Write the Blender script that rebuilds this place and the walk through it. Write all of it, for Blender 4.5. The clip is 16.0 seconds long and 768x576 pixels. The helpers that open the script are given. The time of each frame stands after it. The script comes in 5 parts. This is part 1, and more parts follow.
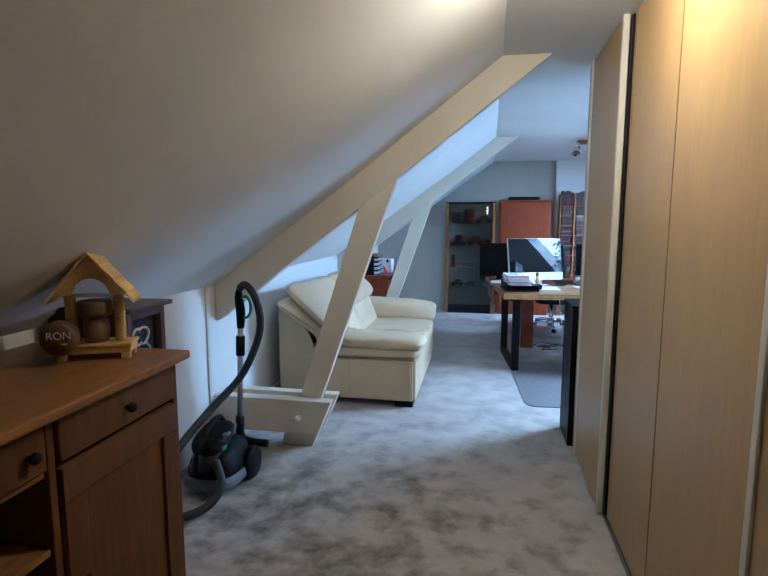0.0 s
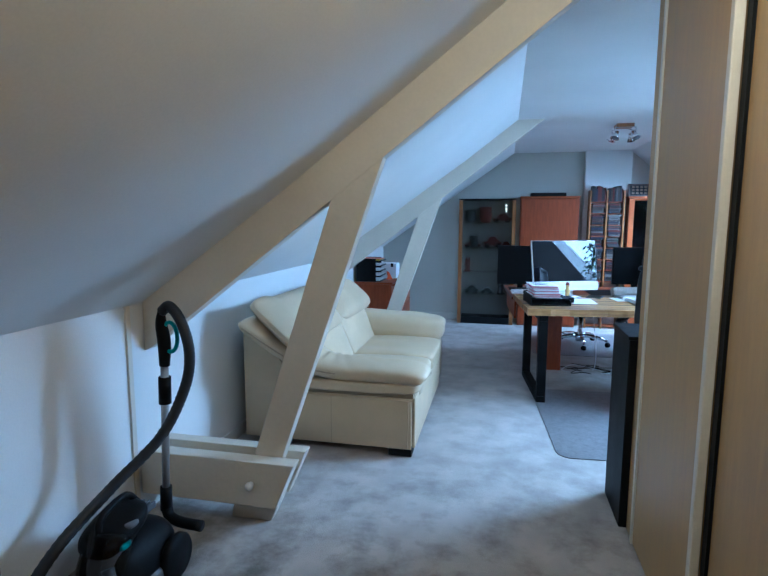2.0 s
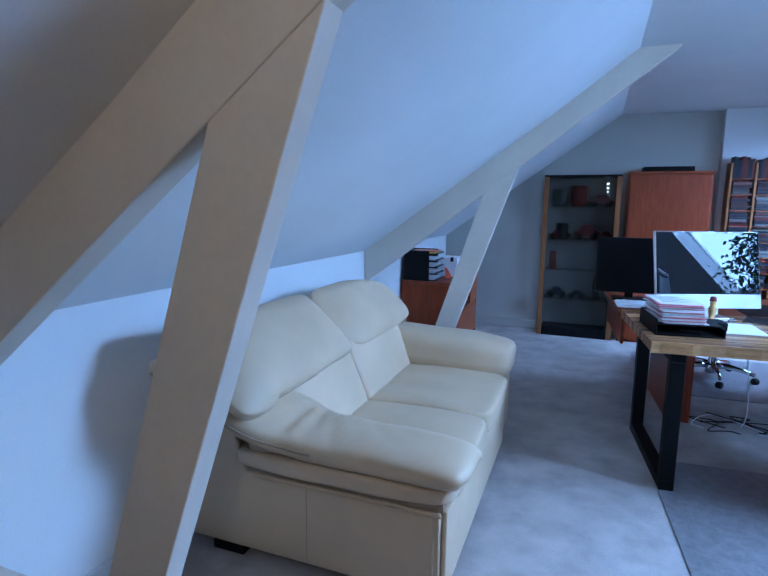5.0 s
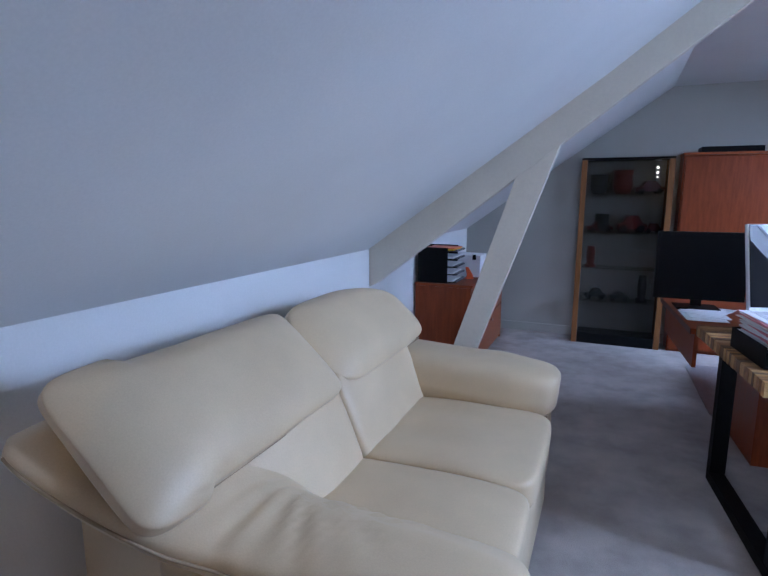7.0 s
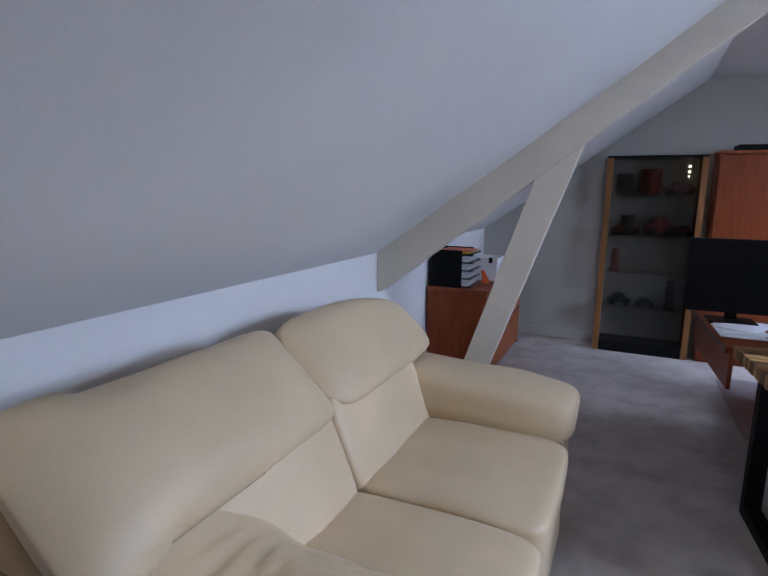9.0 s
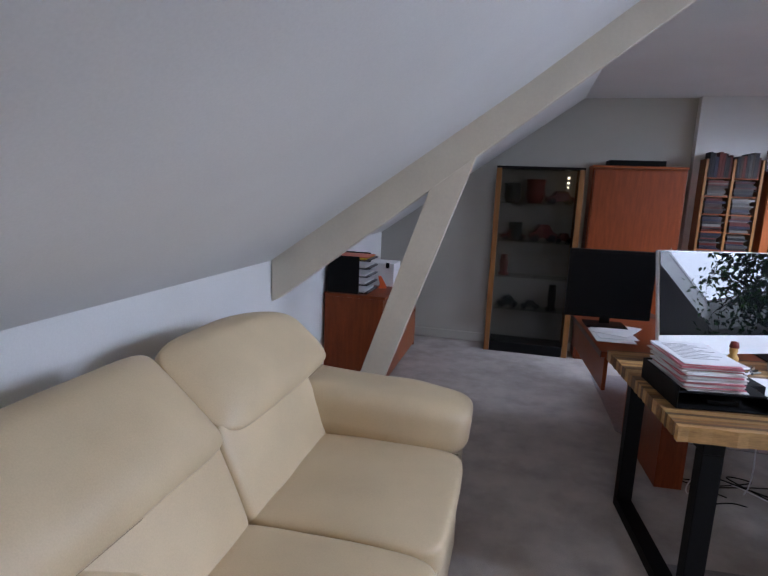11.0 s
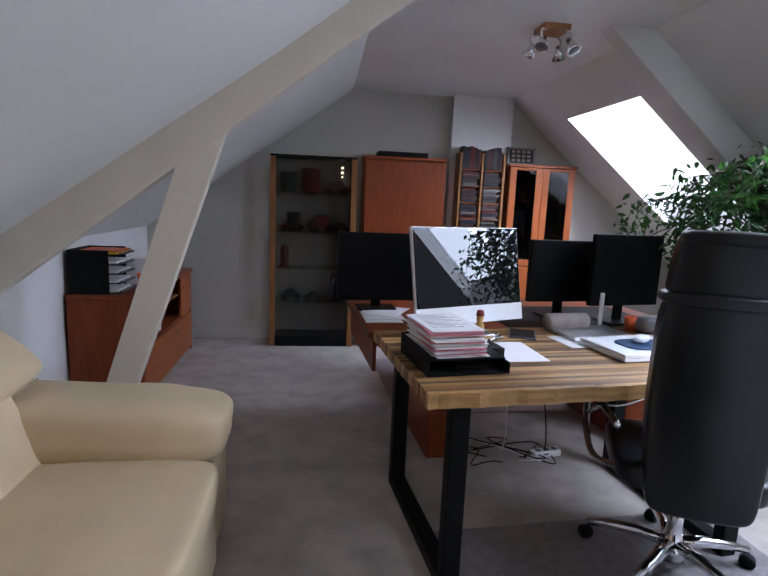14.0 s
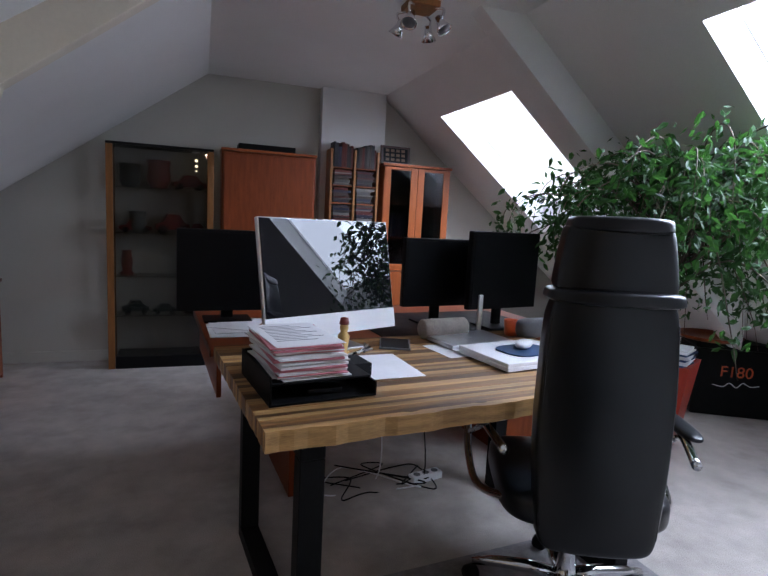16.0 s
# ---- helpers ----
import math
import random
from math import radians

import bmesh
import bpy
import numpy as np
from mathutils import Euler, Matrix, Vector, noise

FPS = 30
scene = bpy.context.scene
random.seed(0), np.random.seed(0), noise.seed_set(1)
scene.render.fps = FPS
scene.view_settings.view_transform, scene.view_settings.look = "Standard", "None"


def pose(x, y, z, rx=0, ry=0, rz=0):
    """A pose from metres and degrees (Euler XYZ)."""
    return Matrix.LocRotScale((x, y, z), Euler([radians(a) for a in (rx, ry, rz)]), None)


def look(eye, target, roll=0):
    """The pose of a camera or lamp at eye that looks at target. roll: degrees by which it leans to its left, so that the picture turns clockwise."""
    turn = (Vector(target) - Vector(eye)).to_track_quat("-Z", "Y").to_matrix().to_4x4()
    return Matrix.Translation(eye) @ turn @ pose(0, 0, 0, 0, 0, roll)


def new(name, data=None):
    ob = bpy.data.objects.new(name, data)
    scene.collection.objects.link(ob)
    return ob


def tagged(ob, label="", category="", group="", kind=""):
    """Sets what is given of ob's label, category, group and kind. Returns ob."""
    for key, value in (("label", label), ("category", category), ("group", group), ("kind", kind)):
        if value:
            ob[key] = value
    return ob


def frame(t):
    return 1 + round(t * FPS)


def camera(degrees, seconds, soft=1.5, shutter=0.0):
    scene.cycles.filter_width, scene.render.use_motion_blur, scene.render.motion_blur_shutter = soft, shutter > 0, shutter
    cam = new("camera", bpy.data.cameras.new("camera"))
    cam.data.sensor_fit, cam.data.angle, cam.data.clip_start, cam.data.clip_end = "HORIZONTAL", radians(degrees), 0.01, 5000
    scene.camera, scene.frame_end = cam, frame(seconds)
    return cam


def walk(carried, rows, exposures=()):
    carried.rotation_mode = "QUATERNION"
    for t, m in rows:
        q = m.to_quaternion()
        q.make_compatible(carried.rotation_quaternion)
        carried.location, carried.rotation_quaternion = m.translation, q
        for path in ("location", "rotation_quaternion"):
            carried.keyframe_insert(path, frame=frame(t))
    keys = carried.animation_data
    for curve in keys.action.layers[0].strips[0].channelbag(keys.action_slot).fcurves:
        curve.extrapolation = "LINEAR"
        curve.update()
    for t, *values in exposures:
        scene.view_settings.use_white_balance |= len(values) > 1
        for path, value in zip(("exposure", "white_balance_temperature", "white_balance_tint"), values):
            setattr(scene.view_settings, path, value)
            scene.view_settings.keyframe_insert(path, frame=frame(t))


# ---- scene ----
cam = camera(71.87, 16.0)
# seconds, x, y, z, yaw, pitch, roll
ROWS = [
    (0.0, 1.477, -0.051, 1.512, 10.48, -7.34, -0.07),
    (0.5, 1.483, 0.133, 1.491, 12.04, -7.43, -0.32),
    (1.0, 1.422, 0.373, 1.503, 12.49, -7.42, -0.38),
    (1.5, 1.404, 0.604, 1.489, 11.78, -7.33, -0.03),
    (2.0, 1.455, 0.902, 1.494, 12.19, -7.33, -0.17),
    (2.5, 1.449, 1.160, 1.477, 13.41, -7.44, -0.47),
    (3.0, 1.397, 1.446, 1.485, 13.46, -7.20, -0.30),
    (3.5, 1.399, 1.696, 1.458, 13.88, -7.46, 0.02),
    (4.0, 1.421, 1.926, 1.452, 16.53, -7.98, -0.14),
    (6.5, 1.196, 2.985, 1.412, 22.65, -9.46, -0.45),
    (7.0, 1.160, 3.109, 1.419, 22.84, -9.70, -0.24),
    (7.5, 1.154, 3.192, 1.406, 24.45, -9.51, -0.19),
    (8.0, 1.163, 3.238, 1.417, 27.46, -9.96, -0.14),
    (10.5, 1.108, 3.406, 1.517, 17.06, -10.78, -2.11),
    (11.0, 1.129, 3.401, 1.519, 14.30, -10.41, -2.30),
    (11.5, 1.160, 3.429, 1.509, 10.98, -10.03, -2.47),
    (12.0, 1.192, 3.458, 1.492, 7.68, -9.59, -2.37),
    (12.5, 1.233, 3.507, 1.466, 3.47, -9.01, -2.24),
    (13.0, 1.258, 3.548, 1.436, -0.78, -8.63, -2.13),
    (13.5, 1.274, 3.578, 1.416, -4.48, -8.78, -2.39),
    (14.0, 1.321, 3.604, 1.417, -7.05, -9.37, -2.44),
    (14.5, 1.396, 3.665, 1.413, -8.80, -9.46, -2.71),
    (15.0, 1.473, 3.714, 1.410, -10.01, -9.50, -2.27),
    (15.5, 1.533, 3.820, 1.409, -13.38, -9.17, -2.31),
    (16.0, 1.535, 3.995, 1.327, -19.47, -7.61, -3.04),
]
# seconds, stops, kelvin, tint
EXPOSURES = [(0.0, 0.15, 4450, 3), (0.5, 0.2, 4330, 0), (1.0, 0.2, 4250, -2), (2.0, 0.02, 4200, 0), (3.0, -0.16, 3900, 0), (4.2, -0.27, 3880, 6), (6.4, -0.46, 4660, 18), (8.0, -0.57, 5240, 22), (10.5, -0.68, 5900, 22), (13.0, -0.66, 6100, 22), (14.0, -0.74, 6120, 22), (15.0, -0.82, 6150, 22), (16.0, -1.10, 6150, 21)]
walk(cam, [(t, pose(x, y, z, 90 + pitch, roll, yaw)) for t, x, y, z, yaw, pitch, roll in ROWS], EXPOSURES)

# ---------------------------------------------------------------- world and lights
KNEE, KNEE_H, PITCH_L, CEIL = -0.28, 1.085, 0.738, 2.445
TRUSS_PITCH = 0.765
KINK_L = KNEE + (CEIL - KNEE_H) / PITCH_L
KINK_R, PITCH_R, KNEE_R = 3.20, 0.825, 5.60
BACK = 8.90
NEAR_END = -1.7
PART = 3.42

world = bpy.data.worlds.new("sky")
scene.world = world
world.use_nodes = True
wn = world.node_tree.nodes
sky = wn.new("ShaderNodeTexSky")
sky.sky_type, sky.sun_disc, sky.sun_elevation, sky.sun_rotation = "NISHITA", False, radians(40), radians(120)
world.node_tree.links.new(sky.outputs[0], wn["Background"].inputs[0])
wn["Background"].inputs[1].default_value = 0.12


def lamp(name, kind, m, energy, colour, **settings):
    data = bpy.data.lights.new(name, kind)
    data.energy, data.color = energy, colour
    for key, value in settings.items():
        if key == "size":
            data.shape, data.size, data.size_y = "RECTANGLE", value[0], value[1]
        if key == "soft":
            data.shadow_soft_size = value
        if key == "cone":
            data.spot_size, data.spot_blend = radians(value), 0.8
    ob = new(name, data)
    ob.matrix_world = m
    return ob


def slope_r(x):
    return CEIL - (x - KINK_R) * PITCH_R


SKYLIGHTS = ((7.16, 8.24), (4.67, 5.75))
SKY_TOP, SKY_LOW = 3.50, 4.62
DAY = (0.72, 0.86, 1.0)
for (y0, y1), watts in zip(SKYLIGHTS, (75, 270)):
    xm = (SKY_TOP + SKY_LOW) / 2
    out = Vector((PITCH_R, 0, 1)).normalized()
    eye = Vector((xm, (y0 + y1) / 2, slope_r(xm))) + out * 0.30
    lamp("skylight_daylight", "AREA", look(eye, eye - out), watts, DAY, size=(1.5, 2.0))
sky_from = Vector((4.06, 5.8, 1.78))
sky_eye = sky_from + Vector((math.cos(radians(50)), 0, math.sin(radians(50)))) * 3.0
lamp("overcast_daylight", "AREA", look(sky_eye, sky_from), 1900, DAY, size=(5.0, 4.4))
lamp("warm_ceiling_spot", "POINT", pose(1.78, 1.75, 2.36), 31, (1.0, 0.76, 0.46), soft=0.05)

# ---------------------------------------------------------------- materials
MATS = {}


def paint(name, colour, rough=0.6, metal=0.0, vary=0.10, scale=6.0, fine=90.0, bump=0.05, streak=None, spec=0.5, coat=0.0, dark=None, random_by=0.0):
    """A procedural surface: base colour with broad and fine variation, optional grain and bump."""
    if name in MATS:
        return MATS[name]
    m = bpy.data.materials.new(name)
    m.use_nodes = True
    n, l = m.node_tree.nodes, m.node_tree.links
    b = n["Principled BSDF"]
    b.inputs["Metallic"].default_value = metal
    b.inputs["Specular IOR Level"].default_value = spec
    b.inputs["Coat Weight"].default_value = coat
    tc = n.new("ShaderNodeTexCoord")
    mp = n.new("ShaderNodeMapping")
    l.new(tc.outputs["Object"], mp.inputs[0])
    if streak:
        mp.inputs["Scale"].default_value = streak
    broad, grain = n.new("ShaderNodeTexNoise"), n.new("ShaderNodeTexNoise")
    for node, s in ((broad, scale), (grain, fine)):
        node.inputs["Scale"].default_value, node.inputs["Detail"].default_value = s, 6
        l.new(mp.outputs[0], node.inputs["Vector"])
    mix = n.new("ShaderNodeMath")
    mix.operation = "MULTIPLY_ADD"
    mix.inputs[1].default_value = 0.35
    l.new(grain.outputs["Fac"], mix.inputs[0])
    half = n.new("ShaderNodeMath")
    half.operation = "MULTIPLY"
    half.inputs[1].default_value = 0.65
    l.new(broad.outputs["Fac"], half.inputs[0])
    l.new(half.outputs[0], mix.inputs[2])
    ramp = n.new("ShaderNodeValToRGB")
    low = dark or tuple(c * (1 - 2.0 * vary) for c in colour)
    high = tuple(min(1, c * (1 + 1.0 * vary)) for c in colour)
    ramp.color_ramp.elements[0].position, ramp.color_ramp.elements[1].position = 0.34, 0.66
    ramp.color_ramp.elements[0].color, ramp.color_ramp.elements[1].color = (*low, 1), (*high, 1)
    l.new(mix.outputs[0], ramp.inputs[0])
    source = ramp.outputs[0]
    if random_by:
        info, hue = n.new("ShaderNodeObjectInfo"), n.new("ShaderNodeHueSaturation")
        rng = n.new("ShaderNodeMapRange")
        rng.inputs["To Min"].default_value, rng.inputs["To Max"].default_value = 1 - random_by, 1 + random_by
        l.new(info.outputs["Random"], rng.inputs["Value"])
        l.new(rng.outputs[0], hue.inputs["Value"])
        l.new(source, hue.inputs["Color"])
        source = hue.outputs[0]
    l.new(source, b.inputs["Base Color"])
    rr = n.new("ShaderNodeMapRange")
    rr.inputs["To Min"].default_value, rr.inputs["To Max"].default_value = max(0.03, rough - 0.08), min(1, rough + 0.08)
    l.new(broad.outputs["Fac"], rr.inputs["Value"])
    l.new(rr.outputs[0], b.inputs["Roughness"])
    if bump:
        bp = n.new("ShaderNodeBump")
        bp.inputs["Strength"].default_value, bp.inputs["Distance"].default_value = bump, 0.01
        l.new(grain.outputs["Fac"], bp.inputs["Height"])
        l.new(bp.outputs[0], b.inputs["Normal"])
    MATS[name] = m
    return m


def glass(name, tint=(1, 1, 1), rough=0.02):
    if name not in MATS:
        m = bpy.data.materials.new(name)
        m.use_nodes = True
        n, l = m.node_tree.nodes, m.node_tree.links
        clear, gloss, mix, fr = n.new("ShaderNodeBsdfTransparent"), n.new("ShaderNodeBsdfGlossy"), n.new("ShaderNodeMixShader"), n.new("ShaderNodeLayerWeight")
        clear.inputs[0].default_value = (*tint, 1)
        gloss.inputs["Roughness"].default_value = rough
        power, share = n.new("ShaderNodeMath"), n.new("ShaderNodeMath")
        power.operation, power.inputs[1].default_value = "POWER", 4.0
        share.operation, share.inputs[1].default_value, share.inputs[2].default_value = "MULTIPLY_ADD", 0.6, 0.03
        l.new(fr.outputs["Facing"], power.inputs[0])
        l.new(power.outputs[0], share.inputs[0])
        l.new(share.outputs[0], mix.inputs[0])
        l.new(clear.outputs[0], mix.inputs[1])
        l.new(gloss.outputs[0], mix.inputs[2])
        l.new(mix.outputs[0], n["Material Output"].inputs[0])
        MATS[name] = m
    return MATS[name]


PLASTER = paint("white_plaster", (0.73, 0.72, 0.70), 0.75, vary=0.04, scale=1.4, fine=140, bump=0.035)
BEAM = paint("cream_painted_timber", (0.67, 0.605, 0.495), 0.5, vary=0.04, scale=3, fine=60, bump=0.08, streak=(1, 6, 1))
BACKWALL = paint("greyed_wall_paint", (0.475, 0.458, 0.405), 0.8, vary=0.04, scale=1.5, fine=160, bump=0.08)
LEATHER = paint("ivory_leather", (0.58, 0.45, 0.28), 0.47, vary=0.06, scale=4, fine=240, bump=0.04)
# Dark tone for leather seams and for the painted shade under the arm.
SEAMSHADE = paint("leather_seam_and_shade", (0.34, 0.26, 0.16), 0.6, vary=0.1, bump=0.05)
CHERRY = paint("cherry_veneer", (0.23, 0.048, 0.013), 0.38, spec=0.25, vary=0.14, scale=5, fine=40, bump=0.03, streak=(9, 9, 1))
CHERRYEDGE = paint("light_cherry_edge", (0.32, 0.082, 0.022), 0.38, spec=0.25, vary=0.14, scale=5, fine=40, bump=0.03, streak=(9, 9, 1))
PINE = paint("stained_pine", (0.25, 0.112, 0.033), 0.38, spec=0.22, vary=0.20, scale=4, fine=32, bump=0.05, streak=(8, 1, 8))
# Same pine for upright faces, their shade put into a darker colour.
PINESHADE = paint("stained_pine_shaded_upright", (0.115, 0.046, 0.012), 0.42, spec=0.2, vary=0.20, scale=4, fine=32, bump=0.05, streak=(8, 8, 1))
BIRCH = paint("birch_foil", (0.45, 0.285, 0.112), 0.42, spec=0.3, vary=0.06, scale=4, fine=55, bump=0.02, streak=(10, 10, 1))
OAKSLAB = paint("acacia_light", (0.46, 0.27, 0.105), 0.42, vary=0.22, scale=3, fine=30, bump=0.06, streak=(1, 14, 14), random_by=0.16, spec=0.3)
OAKMID = paint("acacia_mid", (0.27, 0.135, 0.048), 0.42, vary=0.28, scale=3, fine=30, bump=0.06, streak=(1, 14, 14), random_by=0.2, spec=0.3)
OAKDARK = paint("acacia_dark", (0.15, 0.070, 0.027), 0.42, vary=0.3, scale=3, fine=30, bump=0.06, streak=(1, 14, 14), random_by=0.25, spec=0.3)
VITRINEWOOD = paint("honey_wood", (0.25, 0.105, 0.032), 0.42, spec=0.3, vary=0.16, scale=5, fine=40, bump=0.03, streak=(9, 9, 1))
DARKWOOD = paint("dark_mahogany", (0.060, 0.022, 0.014), 0.35, vary=0.2, scale=5, fine=40, streak=(8, 8, 1))
BLACKMETAL = paint("black_steel", (0.005, 0.005, 0.0055), 0.55, vary=0.15, scale=8, spec=0.15)
BLACKLEATHER = paint("black_leather", (0.006, 0.007, 0.0085), 0.32, vary=0.15, scale=3, fine=260, bump=0.06, spec=0.42)
BLACKPLASTIC = paint("black_plastic", (0.007, 0.007, 0.0075), 0.5, vary=0.12, scale=10, spec=0.10)
GREYPLASTIC = paint("grey_plastic", (0.12, 0.12, 0.13), 0.45, vary=0.1)
HOSE = paint("dark_ribbed_hose", (0.030, 0.031, 0.035), 0.45, vary=0.1, spec=0.3)
WAND = paint("satin_grey_tube", (0.42, 0.43, 0.45), 0.35, vary=0.05, metal=0.4)
TURQ = paint("turquoise_plastic", (0.02, 0.30, 0.30), 0.35, vary=0.1)
CHROME = paint("chrome", (0.75, 0.76, 0.78), 0.12, metal=1.0, vary=0.03, bump=0.0)
ALU = paint("brushed_aluminium", (0.70, 0.71, 0.73), 0.32, metal=1.0, vary=0.04, bump=0.02)
PAPER = paint("white_paper", (0.80, 0.79, 0.80), 0.8, vary=0.03, scale=12)
PAPERPINK = paint("pink_paper", (0.62, 0.22, 0.26), 0.8, vary=0.06, scale=12)
WHITEPL = paint("white_plastic", (0.80, 0.80, 0.81), 0.35, vary=0.02, bump=0.02)
ORANGE = paint("orange_plastic", (0.65, 0.10, 0.02), 0.4, vary=0.08)
YELLOW = paint("yellow_card", (0.75, 0.50, 0.02), 0.6, vary=0.05)
REDGLAZE = paint("red_planter", (0.36, 0.030, 0.012), 0.38, vary=0.10)
BLUEMAT = paint("blue_mouse_mat", (0.015, 0.05, 0.13), 0.6, vary=0.15)
NAVY = paint("navy_felt", (0.012, 0.018, 0.05), 0.9, vary=0.2)
ROPE = paint("white_rope", (0.66, 0.62, 0.54), 0.85, vary=0.1, fine=200, bump=0.3)
STRAWCLOTH = paint("grey_beige_cloth", (0.27, 0.23, 0.20), 0.9, vary=0.12, scale=14, bump=0.3)
STRAW = paint("straw_wood", (0.60, 0.38, 0.12), 0.55, vary=0.18, scale=10, fine=80, bump=0.15)
BARREL = paint("barrel_wood", (0.14, 0.075, 0.035), 0.5, vary=0.2, scale=10)
BARK = paint("ficus_bark", (0.085, 0.062, 0.042), 0.85, vary=0.2, scale=20, bump=0.3)
LEAF = paint("ficus_leaf", (0.019, 0.058, 0.017), 0.42, spec=0.22, vary=0.35, scale=3.0, fine=30, bump=0.05)
ln = LEAF.node_tree.nodes
thin, blend = ln.new("ShaderNodeBsdfTranslucent"), ln.new("ShaderNodeMixShader")
thin.inputs[0].default_value, blend.inputs[0].default_value = (0.06, 0.19, 0.03, 1), 0.25
LEAF.node_tree.links.new(ln["Principled BSDF"].outputs[0], blend.inputs[1])
LEAF.node_tree.links.new(thin.outputs[0], blend.inputs[2])
LEAF.node_tree.links.new(blend.outputs[0], ln["Material Output"].inputs[0])
TIEGREEN = paint("dark_object", (0.03, 0.035, 0.03), 0.4, vary=0.3)
REDCAR = paint("red_lacquer", (0.16, 0.018, 0.012), 0.3, vary=0.1)
CLEAR = glass("clear_glass")
DIMGLASS = glass("dim_cabinet_glass", (0.62, 0.63, 0.62))
SMOKE = glass("smoked_glass", (0.30, 0.30, 0.31))
CUP = glass("clear_bin_plastic", (0.55, 0.55, 0.56), 0.08)
SCREEN = paint("matt_black_panel", (0.004, 0.004, 0.005), 0.42, vary=0.02, bump=0.0, spec=0.12)
MIRROR = paint("mirror_gloss_glass", (0.006, 0.006, 0.008), 0.0, vary=0.02, bump=0.0, spec=0.5)
mirror_rough = MIRROR.node_tree.nodes["Principled BSDF"].inputs["Roughness"]
MIRROR.node_tree.links.remove(mirror_rough.links[0])
mirror_rough.default_value = 0.008
MAT = paint("grey_chair_mat", (0.20, 0.185, 0.185), 0.38, vary=0.16, scale=22, fine=90, bump=0.3)


def carpet():
    m = paint("worn_beige_carpet", (0.475, 0.425, 0.385), 0.95, vary=0.09, scale=6.0, fine=200, bump=0.6, spec=0.1)
    n, l = m.node_tree.nodes, m.node_tree.links
    b = n["Principled BSDF"]
    was = b.inputs["Base Color"].links[0].from_socket
    tc = n.new("ShaderNodeTexCoord")
    blot, blot2, ramp, mul, reach = n.new("ShaderNodeTexNoise"), n.new("ShaderNodeTexNoise"), n.new("ShaderNodeValToRGB"), n.new("ShaderNodeMixRGB"), n.new("ShaderNodeMath")
    blot.inputs["Scale"].default_value, blot.inputs["Detail"].default_value, blot.inputs["Roughness"].default_value = 5.0, 7, 0.62
    blot2.inputs["Scale"].default_value, blot2.inputs["Detail"].default_value = 0.55, 2
    l.new(tc.outputs["Object"], blot.inputs["Vector"])
    l.new(tc.outputs["Object"], blot2.inputs["Vector"])
    reach.operation = "MULTIPLY_ADD"
    reach.inputs[1].default_value = 0.55
    l.new(blot2.outputs["Fac"], reach.inputs[0])
    l.new(blot.outputs["Fac"], reach.inputs[2])
    ramp.color_ramp.elements[0].position, ramp.color_ramp.elements[1].position = 0.70, 0.95
    ramp.color_ramp.elements[0].color, ramp.color_ramp.elements[1].color = (1, 1, 1, 1), (0.32, 0.31, 0.29, 1)
    l.new(reach.outputs[0], ramp.inputs[0])
    mul.blend_type = "MULTIPLY"
    place, fade = n.new("ShaderNodeSeparateXYZ"), n.new("ShaderNodeMapRange")
    l.new(tc.outputs["Object"], place.inputs[0])
    for key, value in (("From Min", 2.4), ("From Max", 4.2), ("To Min", 1.0), ("To Max", 0.3)):
        fade.inputs[key].default_value = value
    l.new(place.outputs["Y"], fade.inputs["Value"])
    l.new(fade.outputs[0], mul.inputs[0])
    l.new(was, mul.inputs[1])
    l.new(ramp.outputs[0], mul.inputs[2])
    l.new(mul.outputs[0], b.inputs["Base Color"])
    return m


CARPET = carpet()


# ---------------------------------------------------------------- mesh helpers
def link(name, bm, material, parent=None, label="", smooth=False):
    bmesh.ops.recalc_face_normals(bm, faces=bm.faces)
    me = bpy.data.meshes.new(name)
    bm.to_mesh(me)
    bm.free()
    me.materials.append(material)
    if smooth:
        for p in me.polygons:
            p.use_smooth = True
    ob = new(name, me)
    if parent:
        ob.parent = parent
    if label:
        ob["label"] = label
    return ob


def part(name, bm, material, parent, label="", smooth=False):
    return link(name, bm, material, parent, label, smooth)


def thing(name, label, category, group="", m=None):
    ob = tagged(new(name), label, category, group)
    ob.empty_display_size = 0.1
    if m is not None:
        ob.matrix_world = m
    return ob


def box(x0, x1, y0, y1, z0, z1, bevel=0.0, seg=2, bm=None):
    bm2 = bmesh.new()
    bmesh.ops.create_cube(bm2, size=1)
    for v in bm2.verts:
        v.co = Vector((x0 + (v.co.x + 0.5) * (x1 - x0), y0 + (v.co.y + 0.5) * (y1 - y0), z0 + (v.co.z + 0.5) * (z1 - z0)))
    if bevel:
        bmesh.ops.bevel(bm2, geom=bm2.edges[:], offset=bevel, segments=seg, profile=0.5, affect="EDGES")
    if bm is None:
        return bm2
    return merge(bm, bm2)


def merge(bm, other):
    me = bpy.data.meshes.new("tmp")
    other.to_mesh(me)
    other.free()
    bm.from_mesh(me)
    bpy.data.meshes.remove(me)
    return bm


